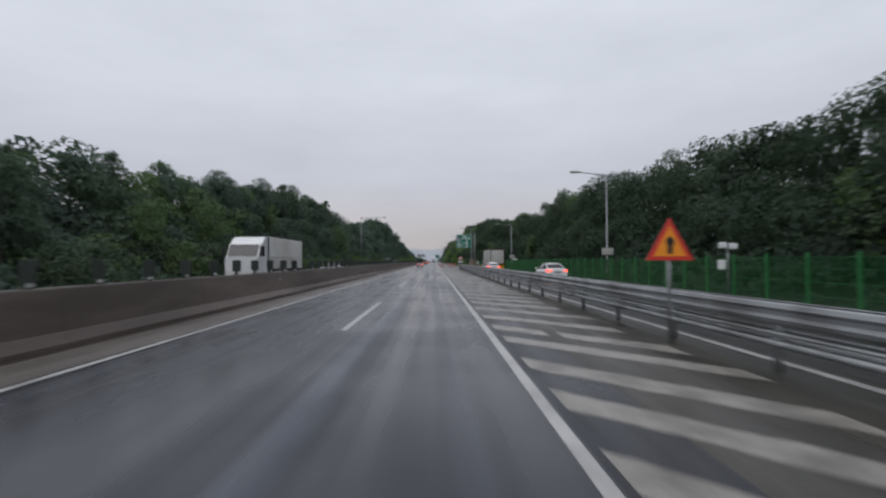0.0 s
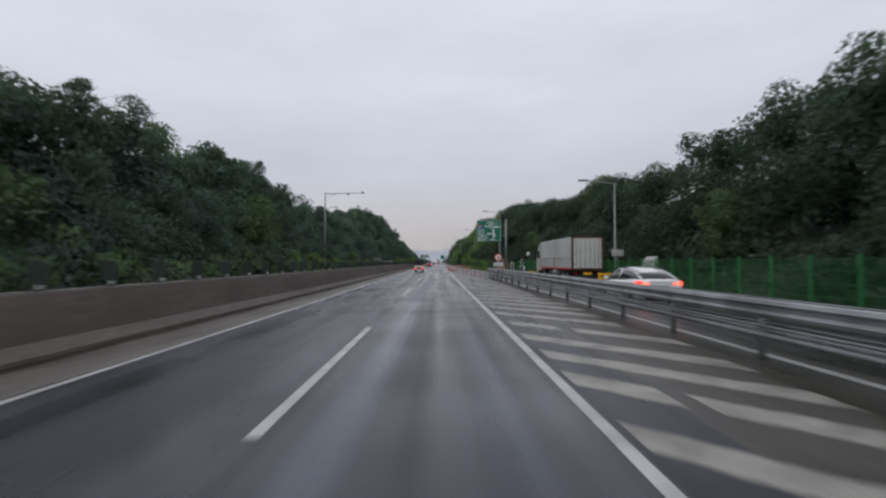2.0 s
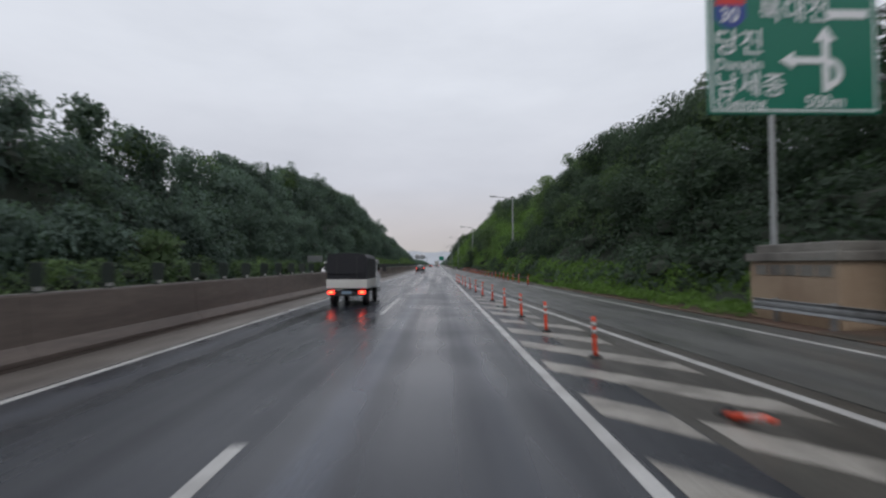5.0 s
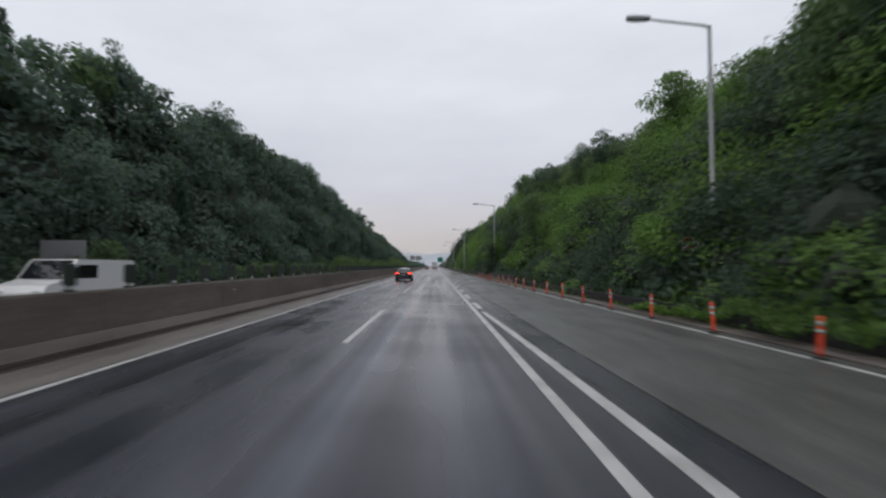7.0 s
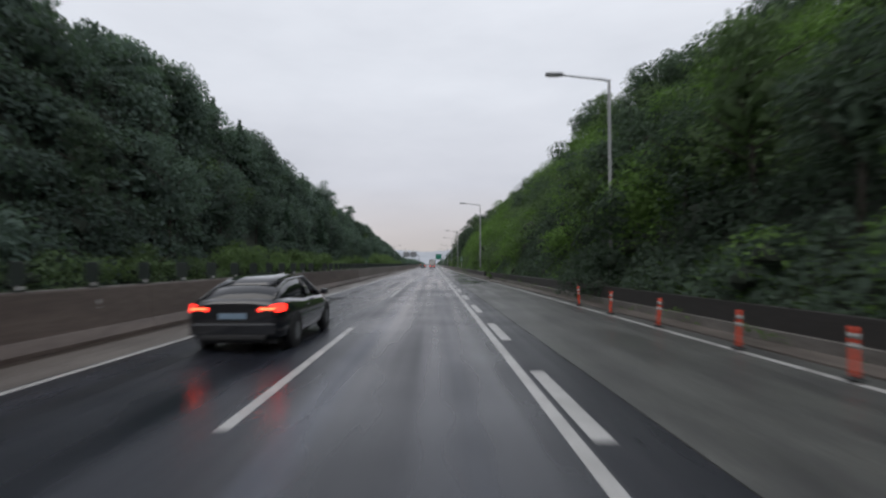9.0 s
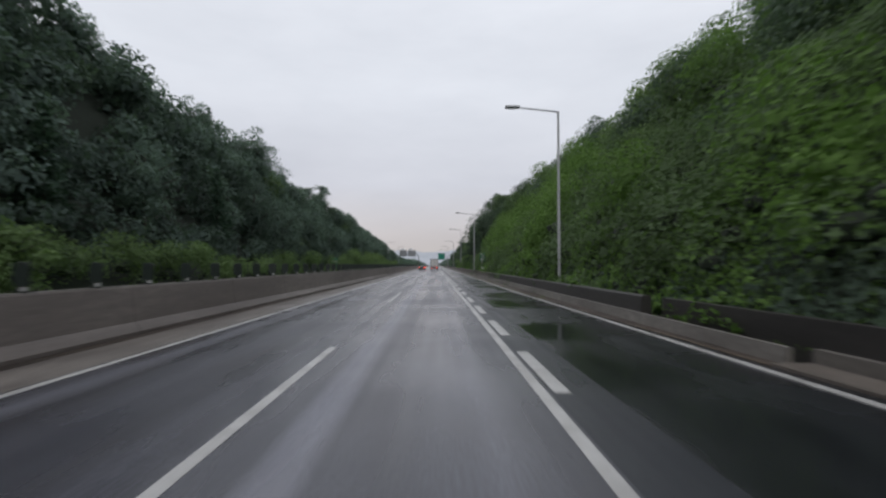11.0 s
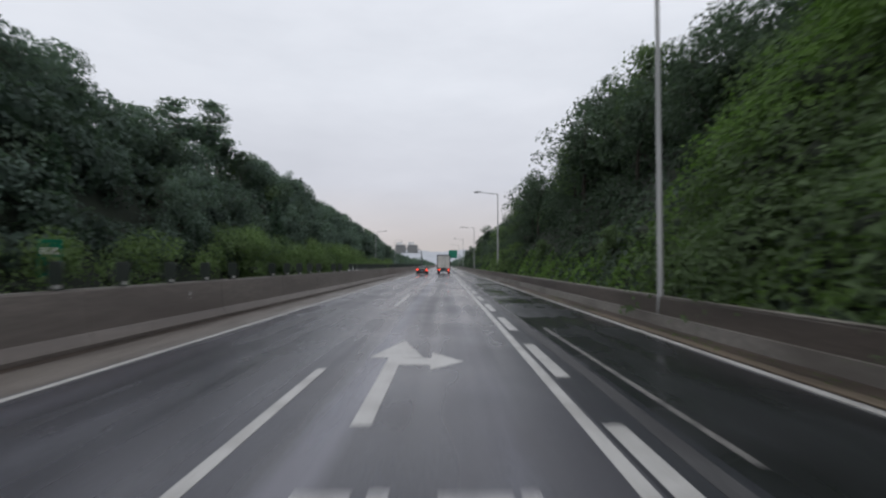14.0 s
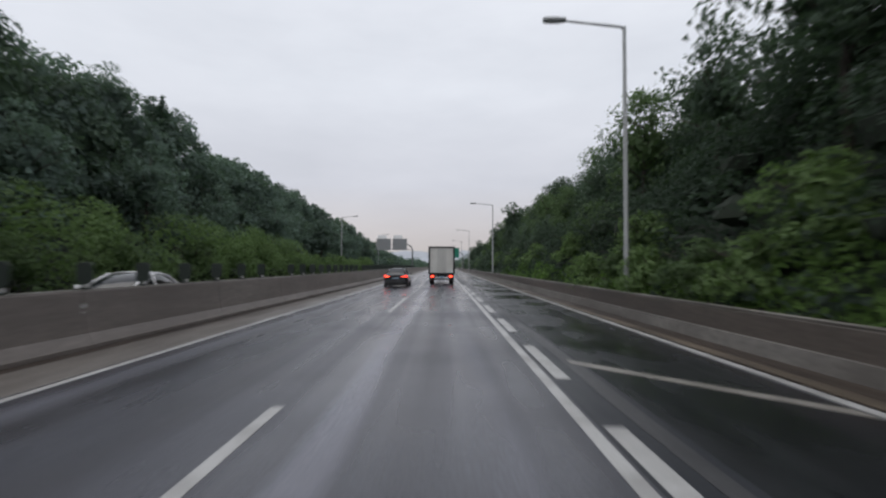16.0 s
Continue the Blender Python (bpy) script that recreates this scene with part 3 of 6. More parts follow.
# anti-glare paddles along the top of the median
paddle = thing("glare_paddle", "dark green plastic anti-glare paddle on the median top", "glare screen", pose(-5.43, -30, 1.185), "anti-glare paddles")
pm = prism([(-0.05, 0.0), (0.05, 0.0), (0.07, 0.10), (0.16, 0.14), (0.17, 0.49), (0.12, 0.56), (-0.12, 0.56), (-0.17, 0.49), (-0.16, 0.14), (-0.07, 0.10)], -0.02, 0.02)
bmesh.ops.bevel(pm, geom=list(pm.edges), offset=0.008, segments=1, affect="EDGES")
part("blade", pm, PADDLE, paddle)
part("foot", boxes((-0.07, 0.07, -0.09, 0.09, 0.0, 0.045), bevel=0.012), PADDLE, paddle)
part("reflector", boxes((0.04, 0.075, -0.06, 0.06, 0.03, 0.11), bevel=0.008), REFLECT, paddle, "white reflector at the foot")
rng = random.Random(11)
for k in range(1, 255):
    if rng.random() < 0.06:
        continue
    copy_thing(paddle, pose(-5.43, -30 + 1.95 * k, 1.185, 0, rng.uniform(-2, 2), rng.uniform(-16, 4)))

# ---- low wall on the outer side further on ----
low = thing("wall_low", "low dark wet concrete retaining wall with a mossy top", "wall", kind="structure")
wp = [(8.02, -0.1), (8.38, -0.1), (8.36, 0.76), (8.32, 0.80), (8.13, 0.80), (8.09, 0.76)]
wm = bpy.data.meshes.new("wall_length")
bm = prism(wp, 0.006, 4.994)
bm.to_mesh(wm)
bm.free()
wm.materials.append(CONCRETE_DARK)
wm_brown = wm.copy()
wm_brown.materials.clear()
wm_brown.materials.append(CONCRETE_BROWN)
for k in range(0, 64):
    part("wall_length", wm if k < 8 else wm_brown, CONCRETE_DARK, low, at=pose(0, 252 + 5 * k, 0))
part("cap", boxes((8.10, 8.33, 290, 572, 0.798, 0.818)), CONCRETE_PALE, low, "pale worn cap line")
tagged(new("gutter_kerb", mesh("gutter_kerb", *(lambda b: (b[0], b[1]))(([(7.93, 246, 0.0), (8.06, 246, 0.0), (8.06, 246, 0.31), (7.99, 246, 0.30),
                                                                            (7.93, 572, 0.0), (8.06, 572, 0.0), (8.06, 572, 0.31), (7.99, 572, 0.30)],
                                                                           [(0, 1, 2, 3), (7, 6, 5, 4), (3, 2, 6, 7), (0, 3, 7, 4), (1, 0, 4, 5), (2, 1, 5, 6)])), FOOTING)),
       "pale wet concrete footing course along the low wall", "kerb", kind="structure")
strip("drain_wall", lambda y: paved(y) + 0.75, lambda y: paved(y) + 0.95, 140, 196, -0.1, 0.42, RUBBER, "low dark drainage board at the foot of the bank", "drain edge")
strip("drain_wall", lambda y: paved(y) + 0.88, lambda y: paved(y) + 1.1, 196, 251.5, -0.1, 0.76, CONCRETE_DARK, "dark wet retaining wall at the foot of the bank", "wall")
strip("gutter_kerb", lambda y: paved(y) + 0.72, lambda y: paved(y) + 0.88, 196, 246, -0.1, 0.28, FOOTING, "grey wet footing course under the dark wall", "kerb")


# ---- guardrail along the gore ----
rail = thing("guardrail", "galvanised steel guardrail with two beams on posts", "guardrail", pose(7.45, 0, 0))
post = bpy.data.meshes.new("post")
bm = tube([(0, 0, -0.1), (0, 0, 1.0)], 0.065, 10)
bm.to_mesh(post)
bm.free()
post.materials.append(STEEL)
spacer = bpy.data.meshes.new("spacer")
bm = boxes((-0.14, 0.14, -0.04, 0.04, 0.80, 0.98), bevel=0.01)
bm.to_mesh(spacer)
bm.free()
spacer.materials.append(STEEL)
spacer_low = bpy.data.meshes.new("spacer")
bm = boxes((-0.14, 0.14, -0.03, 0.03, 0.40, 0.50), bevel=0.01)
bm.to_mesh(spacer_low)
bm.free()
spacer_low.materials.append(STEEL)
for k in range(0, 39):
    y = 88.95 - 3.228 * k
    part("post", post, STEEL, rail, at=pose(0, y, 0))
    part("spacer", spacer, STEEL, rail, at=pose(0, y, 0))
    part("spacer", spacer_low, STEEL, rail, at=pose(0, y, 0))
wave = [(0.0, 0.74), (0.05, 0.76), (0.075, 0.82), (0.03, 0.87), (0.03, 0.93), (0.075, 0.98), (0.05, 1.04), (0.0, 1.06), (-0.012, 1.05), (0.03, 1.02), (0.05, 0.98),
        (0.008, 0.935), (0.008, 0.865), (0.05, 0.82), (0.03, 0.775), (-0.012, 0.75)]
for s in (-1, 1):
    part("beam", prism([(s * (0.13 + x), z) for x, z in wave], -34, 89.3), STEEL, rail)
    part("lower_rail", tube([(s * 0.17, -34, 0.45), (s * 0.17, 89.0, 0.45)], 0.05, 8), STEEL, rail)
    part("lower_rail", tube([(s * 0.17, -34, 0.60), (s * 0.17, 89.0, 0.60)], 0.028, 6), STEEL, rail)
part("end_terminal", tube([(-0.17, 89.2, 0.9), (-0.12, 89.6, 0.9), (0, 89.75, 0.9), (0.12, 89.6, 0.9), (0.17, 89.2, 0.9)], 0.13, 10), STEEL, rail)

short = thing("guardrail", "short weathered guardrail piece with a yellow end marker", "guardrail", pose(11.45, 112.6, 0))
for y in (0.5, 2.5, 4.5):
    part("post", boxes((-0.05, 0.05, y - 0.05, y + 0.05, -0.1, 0.72)), STEEL, short)
part("beam", prism([(-0.13 + x, z - 0.36) for x, z in [(a - 0.1, b) for a, b in wave]], 0, 5.2), STEEL, short)
part("end_marker", boxes((-0.32, -0.1, -0.08, -0.02, 0.28, 0.72), bevel=0.01), YELLOW, short, "yellow end marker plate")
part("stripe", flat([(-0.30, -0.085), (-0.12, -0.085), (-0.12, -0.081), (-0.30, -0.081)], 0.44, 0.54), SIGN_BLACK, short)


# ---- orange delineator posts ----
def delineator():
    t = thing("delineator_post", "orange flexible delineator post with white bands", "delineator", pose(8.95, 141.4, 0.05), "delineator posts")
    part("base", tube([(0, 0, 0), (0, 0, 0.03), (0, 0, 0.045)], [0.12, 0.115, 0.06], 12), RUBBER, t)
    part("post", tube([(0, 0, 0.04), (0, 0, 0.12), (0, 0, 0.70), (0, 0, 0.74), (0, 0, 0.755)], [0.05, 0.042, 0.040, 0.036, 0.012], 12), ORANGE, t)
    for z in (0.44, 0.58):
        part("band", tube([(0, 0, z), (0, 0, z + 0.075)], 0.0425, 12), REFLECT, t, "white reflective band")
    return t


delin = delineator()
rng = random.Random(3)
for k in range(1, 23):
    y = 141.4 + 3.27 * k + (0.8 if k > 18 else 1.5 if k == 18 else 0.0)
    copy_thing(delin, pose(edge_line(y) + 0.03, y, 0.05, rng.uniform(-4, 4), rng.uniform(-5, 5), rng.uniform(0, 90)))
gore_post = along((92, 6.6), (105, 5.35), (112, 4.75), (142, 3.9), (150, 3.72))
for y in (92.1, 95.3, 98.9, 102.1, 104.9, 108.8, 112.2, 115.6, 119.0, 122.4, 125.8, 129.2, 132.6, 136.0, 139.2, 142.3, 146.0, 149.6):
    lean = 75 if y == 108.8 else rng.uniform(-3, 3)
    copy_thing(delin, pose(gore_post(y) + 0.06 * rng.uniform(-1, 1), y, 0.0, lean, rng.uniform(-4, 4), 0))


# ---- street lamps ----
def street_lamp(m, h=10.0, arm=2.3, board=False):
    t = thing("street_lamp", "grey steel street lamp with a single arm over the road", "street lamp", m, "street lamps")
    part("base_plate", boxes((-0.2, 0.2, -0.2, 0.2, -0.1, 0.03), bevel=0.01), POLE, t)
    part("pole", tube([(0, 0, 0), (0, 0, 0.6), (0, 0, 0.62), (0, 0, h)], [0.11, 0.11, 0.095, 0.06], 12), POLE, t)
    part("arm", tube([(0, 0, h - 0.1), (-0.15, 0, h), (-arm, 0, h + 0.22)], [0.05, 0.045, 0.035], 8), POLE, t)
    head = loft([[(-arm + dx, s * w, h + 0.22 + z) for s, z in ((-1, 0.0), (-0.7, 0.09), (0.7, 0.09), (1, 0.0), (0.8, -0.05), (-0.8, -0.05))]
                 for dx, w in ((0.2, 0.07), (0.0, 0.13), (-0.45, 0.15), (-0.62, 0.08))])
    hd = part("lamp_head", head, POLE, t)
    part("lens", boxes((-arm - 0.5, -arm - 0.02, -0.1, 0.1, h + 0.15, h + 0.172)), LENS, hd)
    part("service_door", boxes((-0.06, 0.06, -0.118, -0.1, 0.35, 0.55)), POLE, t)
    return t


lamp = street_lamp(pose(11.6, 165.8, 0.0), 10.1)
for x, y in ((10.2, 216.9), (8.85, 264.4), (8.15, 314.0), (8.45, 359.4), (8.3, 405.0), (7.7, 452.0), (7.7, 499.0), (12.2, 118.2)):
    copy_thing(lamp, pose(x, y, 0, 0, 0, 0) @ Matrix.Diagonal((1, 1, 1.02 if 355 < y < 365 else 0.945 if y > 300 else 1, 1)))
lamp_low = street_lamp(pose(16.0, 26.6, 0.0), 8.5, 2.3)
copy_thing(lamp_low, pose(15.9, 74.1, 0.0) @ Matrix.Diagonal((1, 1, 0.94, 1)))
for y in (26.6, 74.1):
    b = thing("notice_board", "small pale grey blank board strapped to the lamp pole", "sign", pose(16.0 if y < 50 else 16.05, y - 0.13, 2.4))
    part("panel", boxes((-0.48, 0.48, -0.02, 0.02, -0.26, 0.26), bevel=0.015), BOX_GREY, b)
    part("strap", boxes((-0.1, 0.1, 0.01, 0.1, -0.05, 0.05)), STEEL, b)
for x, y in ((-16.4, 430.0), (-16.4, 480.0)):
    copy_thing(lamp, pose(x, y, ground_z(x, y), 0, 0, 180))

# camera mast on the far side
mast = thing("camera_mast", "tall grey mast with a long crossarm and detector", "mast", pose(-16.6, 114.5, -0.1))
part("pole", tube([(0, 0, 0), (0, 0, 13.2)], [0.16, 0.09], 14), POLE, mast)
part("crossarm", tube([(0, 0, 12.9), (6.2, 0, 13.05)], [0.06, 0.045], 8), POLE, mast)
part("brace", tube([(0, 0, 12.2), (2.2, 0, 12.95)], 0.02, 6), POLE, mast)
part("detector", boxes((5.9, 6.3, -0.15, 0.15, 12.95, 13.25), bevel=0.03), POLE, mast)
part("detector", boxes((3.6, 3.9, -0.12, 0.12, 12.7, 12.95), bevel=0.03), POLE, mast)
part("lamp_arm", tube([(0, 0, 10.2), (0.9, 0, 10.7), (1.7, 0, 10.75)], [0.045, 0.04, 0.03], 8), POLE, mast)
part("lamp_head", boxes((1.5, 2.1, -0.12, 0.12, 10.68, 10.82), bevel=0.04), POLE, mast)


# ---- lettering ----
def letters(name, text, size, m, material, parent, label=""):
    c = bpy.data.curves.new(name, "FONT")
    c.body, c.size, c.extrude, c.offset = text, size, 0.004, 0.006 * size
    tmp = bpy.data.objects.new(name, c)
    scene.collection.objects.link(tmp)
    bpy.context.view_layer.update()
    me = bpy.data.meshes.new_from_object(tmp.evaluated_get(bpy.context.evaluated_depsgraph_get()))
    bpy.data.objects.remove(tmp)
    bpy.data.curves.remove(c)
    me.materials.clear()
    me.materials.append(material)
    ob = new(name, me)
    ob.parent, ob.matrix_basis = parent, m @ pose(0, 0, 0, 90, 0, 0)
    return tagged(ob, label)


# ---- direction sign ----
sign = thing("direction_sign", "green direction sign with white Korean place names on a thick pole", "road sign", pose(8.0, 114.2, 5.05))
part("panel", boxes((0, 3.9, 0, 0.06, 0, 3.42), bevel=0.02), SIGN_GREEN, sign)
part("border", boxes((0.06, 3.84, -0.004, 0.0, 3.30, 3.34), (0.06, 3.84, -0.004, 0.0, 0.07, 0.11), (0.06, 0.10, -0.004, 0.0, 0.07, 3.34), (3.80, 3.84, -0.004, 0.0, 0.07, 3.34)), SIGN_WHITE, sign)
F = -0.012
letters("lettering", "서울", 0.62, pose(1.55, F, 2.72), SIGN_WHITE, sign)
letters("lettering", "Seoul", 0.36, pose(2.72, F, 2.74), SIGN_WHITE, sign)
letters("lettering", "북대전", 0.60, pose(1.16, F, 2.17), SIGN_WHITE, sign)
part("lettering_bar", boxes((2.74, 3.66, F, -0.002, 2.2, 2.4)), SIGN_WHITE, sign, "pale bar of illegible small lettering")
letters("lettering", "당진", 0.62, pose(0.14, F, 1.42), SIGN_WHITE, sign)
letters("lettering", "Dangjin", 0.36, pose(0.14, F, 1.02), SIGN_WHITE, sign)
letters("lettering", "남세종", 0.58, pose(0.14, F, 0.46), SIGN_WHITE, sign)
letters("lettering", "S.Sejong", 0.34, pose(0.16, F, 0.14), SIGN_WHITE, sign)
letters("lettering", "500m", 0.40, pose(2.18, F, 0.16), SIGN_WHITE, sign)
part("arrow", prism([(2.60, 0.52), (2.76, 0.52), (2.76, 1.68), (2.92, 1.68), (2.68, 2.03), (2.44, 1.68), (2.60, 1.68)], F, -0.002), SIGN_WHITE, sign)
ring = [(2.70 + 0.36 * math.cos(a), 0.95 + 0.36 * math.sin(a)) for a in [math.pi / 2 - math.pi * k / 10 for k in range(11)]]
ring += [(2.70 + 0.22 * math.cos(a), 0.95 + 0.22 * math.sin(a)) for a in [-math.pi / 2 + math.pi * k / 10 for k in range(11)]]
part("loop", prism(ring, F - 0.003, -0.002), SIGN_WHITE, sign)
part("arrow", prism([(2.72, 1.16), (2.72, 1.31), (1.95, 1.31), (1.95, 1.44), (1.63, 1.23), (1.95, 1.03), (1.95, 1.16)], F - 0.006, -0.002), SIGN_WHITE, sign)
sh = part("shield", prism([(0.16, 2.62), (0.16, 2.2), (0.34, 2.02), (0.52, 1.96), (0.70, 2.02), (0.88, 2.2), (0.88, 2.62), (0.52, 2.72)], F, -0.002), SIGN_BLUE, sign, "blue and red route shield")
part("shield_top", prism([(0.18, 2.5), (0.86, 2.5), (0.86, 2.62), (0.52, 2.70), (0.18, 2.62)], F - 0.003, F), SIGN_RED, sh)
letters("lettering", "30", 0.44, pose(0.27, F - 0.006, 2.12), SIGN_WHITE, sh)
part("pole", tube([(4.75, 0.25, -5.15), (4.75, 0.25, 3.55)], [0.2, 0.15], 16), POLE, sign)
part("pole_cap", tube([(4.75, 0.25, 3.55), (4.75, 0.25, 3.6)], [0.17, 0.1], 16), POLE, sign)
for z in (0.9, 2.5):
    part("bracket", tube([(0.4, 0.14, z), (4.75, 0.22, z)], 0.06, 8), POLE, sign)

# warning sign on the gore
warn = thing("warning_sign", "orange triangular warning sign with a red border and black symbol", "road sign", pose(7.06, -2.1, 0))
tri = lambda c, z0, z1, w: [(c - w, z0), (c + w, z0), (c, z1)]
part("plate", prism(tri(0, 1.69, 2.56, 0.49), 0.0, 0.025), SIGN_RED, warn)
part("field", prism(tri(0, 1.77, 2.40, 0.345), -0.006, 0.0), SIGN_ORANGE, warn)
part("symbol", prism([(-0.05, 1.82), (0.05, 1.82), (0.06, 1.97), (0.10, 2.06), (0.05, 2.16), (-0.03, 2.18), (-0.09, 2.08), (-0.05, 1.98)], -0.011, -0.006), SIGN_BLACK, warn)
part("post", tube([(0, 0.06, 0), (0, 0.06, 2.3)], 0.035, 10), STEEL, warn)

# round sign with plate where the guardrail ends
rnd = thing("prohibition_sign", "round red and white sign over a plate beside the guardrail", "road sign", pose(7.14, 78.9, 0))
part("disc", prism(disc(0, 2.12, 0.32), 0.0, 0.025), SIGN_RED, rnd)
part("field", prism(disc(0, 2.12, 0.235), -0.006, 0.0), SIGN_WHITE, rnd)
part("symbol", prism([(-0.05, 1.96), (0.03, 1.96), (0.03, 2.15), (0.11, 2.15), (0.11, 2.22), (-0.05, 2.22)], -0.010, -0.006), SIGN_BLACK, rnd)
part("bar", prism([(-0.17, 2.25), (-0.13, 2.29), (0.17, 1.99), (0.13, 1.95)], -0.014, -0.010), SIGN_RED, rnd)
part("plate", boxes((-0.42, 0.42, 0.0, 0.025, 1.36, 1.62), bevel=0.01), SIGN_WHITE, rnd)
part("lettering_bar", boxes((-0.33, 0.33, -0.006, 0.0, 1.45, 1.53)), SIGN_GREY, rnd)
part("post", tube([(0, 0.06, 0), (0, 0.06, 2.4)], 0.04, 10), STEEL, rnd)
yd = thing("crash_block", "yellow block with a black band standing before the lorry", "barrier", pose(12.0, 88.3, 0))
part("block", boxes((-0.45, 0.45, -0.2, 0.2, 0.0, 0.26), bevel=0.03), YELLOW, yd)
part("band", boxes((-0.41, 0.41, -0.16, 0.16, 0.26, 0.42)), SIGN_BLACK, yd)
part("block", boxes((-0.45, 0.45, -0.2, 0.2, 0.42, 0.68), bevel=0.03), YELLOW, yd)

# cabinet sign and yellow barrier by the parked lorry
obx = thing("control_box", "white slanted board above an orange box on a post", "sign", pose(15.05, 65.8, 0))
part("post", tube([(0, 0, 0), (0, 0, 1.9)], 0.05, 8), STEEL, obx)
part("board", prism([(-0.44, 1.30), (0.46, 1.30), (0.46, 2.02), (-0.18, 2.02), (-0.44, 1.74)], -0.1, -0.06), SIGN_WHITE, obx)
part("box", boxes((-0.25, 0.25, -0.2, 0.05, 0.80, 1.26), bevel=0.02), ORANGE, obx)
yb = thing("road_barrier", "yellow plastic barrier frame standing behind the lorry", "barrier", pose(13.4, 69.3, 0))
for x in (-0.35, 0.35):
    part("leg", boxes((x - 0.05, x + 0.05, -0.05, 0.05, 0, 0.95), bevel=0.01), YELLOW, yb)
    part("foot", boxes((x - 0.06, x + 0.06, -0.3, 0.3, 0, 0.06), bevel=0.01), YELLOW, yb)
for z in (0.15, 0.45, 0.75):
    part("board", boxes((-0.5, 0.5, -0.03, 0.03, z, z + 0.16), bevel=0.01), YELLOW, yb)
det = thing("detector_post", "thin post with small white traffic detector boxes", "detector", pose(14.4, 8.0, 0))
part("post", tube([(0, 0, 0), (0, 0, 2.4)], 0.03, 8), STEEL, det)
for x, z in ((-0.22, 2.18), (0.22, 2.15), (-0.28, 1.3)):
    part("housing", boxes((x - 0.13, x + 0.13, -0.12, 0.08, z, z + (0.24 if z > 2 else 0.4)), bevel=0.03), SIGN_WHITE, det)

# boards seen along the way
sb = thing("roadside_sign", "small green and white striped board on a post", "road sign", pose(8.55, 304.7, ground_z(8.55, 304.7)))
part("post", tube([(0, 0.05, 0), (0, 0.05, 3.2)], 0.035, 8), STEEL, sb)
part("panel", boxes((-0.34, 0.34, 0, 0.025, 2.1, 3.2), bevel=0.01), SIGN_GREEN, sb)
for z in (2.2, 2.45, 2.7, 2.95):
    part("lettering_bar", boxes((-0.26, 0.22, -0.006, 0, z, z + 0.12)), SIGN_WHITE, sb)
cb = thing("kilometre_post", "small white marker post by the low wall", "marker post", pose(8.5, 303.5, ground_z(8.5, 303.5)))
part("post", boxes((-0.05, 0.05, -0.05, 0.05, -0.1, 1.5), bevel=0.01), SIGN_WHITE, cb)
part("panel", boxes((-0.2, 0.2, -0.075, -0.05, 1.1, 1.5), bevel=0.01), SIGN_WHITE, cb)
gb = thing("roadside_board", "grey back of a roadside board facing oncoming traffic", "road sign", pose(-15.2, 172, -0.1))
for x in (-0.7, 0.7):
    part("post", tube([(x, 0, 0), (x, 0, 2.6)], 0.04, 8), STEEL, gb)
part("panel", boxes((-1.05, 1.05, -0.06, -0.03, 2.05, 3.0), bevel=0.01), SIGN_GREY, gb)
tb = thing("roadside_board", "teal and white roadside board beyond the median", "road sign", pose(-15.0, 321, -0.1))
part("post", tube([(0, 0, 0), (0, 0, 2.5)], 0.05, 8), STEEL, tb)
part("panel", boxes((-0.55, 0.55, -0.07, -0.04, 1.2, 2.85), bevel=0.01), SIGN_GREEN, tb)
part("lettering_bar", boxes((-0.42, 0.42, -0.076, -0.07, 2.2, 2.5)), SIGN_WHITE, tb)
tag = thing("reflector_sign", "red and white chevron tag half hidden in the creepers", "road sign", pose(11.0, 166.2, 0))
part("post", tube([(0, 0, 0), (0, 0, 2.7)], 0.03, 8), STEEL, tag)
part("plate", boxes((-0.3, 0.3, -0.06, -0.03, 2.15, 2.7), bevel=0.01), SIGN_WHITE, tag)
part("chevron", prism([(-0.28, 2.68), (0.0, 2.68), (0.14, 2.42), (0.0, 2.17), (-0.28, 2.17), (-0.1, 2.42)], -0.066, -0.06), SIGN_RED, tag)

# far gantries
def cantilever(m, label, panel_mat, reach, panels, h=6.6):
    t = thing("sign_gantry", label, "sign gantry", m)
    s = 1 if reach > 0 else -1
    part("pole", tube([(0, 0, 0), (0, 0, h - 1.4), (s * 0.35, 0, h - 0.45), (s * 1.3, 0, h), (reach, 0, h)], [0.2, 0.18, 0.16, 0.14, 0.1], 12), POLE, t)
    part("truss_bar", tube([(s * 0.6, 0, h - 1.2), (reach, 0, h - 1.2)], 0.07, 8), POLE, t)
    for x0, x1, z0, z1 in panels:
        p = part("panel", boxes((x0, x1, -0.2, -0.12, z0, z1), bevel=0.02), panel_mat, t)
        part("stiffener", boxes((x0 + 0.2, x0 + 0.3, -0.12, -0.04, z0 + 0.1, z1 - 0.1), (x1 - 0.3, x1 - 0.2, -0.12, -0.04, z0 + 0.1, z1 - 0.1)), STEEL, p)
    return t


g1 = cantilever(pose(-5.43, 458, 1.17), "cantilever gantry on the median with grey sign backs", SIGN_GREY, -9.0,
                [(-4.7, -1.3, 4.2, 6.9), (-8.5, -5.1, 4.2, 6.9)], 5.6)
for x0, x1 in ((-4.5, -2.4), (-8.2, -6.1)):
    part("top_plate", boxes((x0, x1, -0.19, -0.13, 6.9, 7.7), bevel=0.02), SIGN_WHITE, g1)
cantilever(pose(9.2, 520, 0), "far green direction sign on a cantilever pole", SIGN_GREEN, -5.5, [(-5.4, -1.6, 4.6, 8.2)], 6.5)

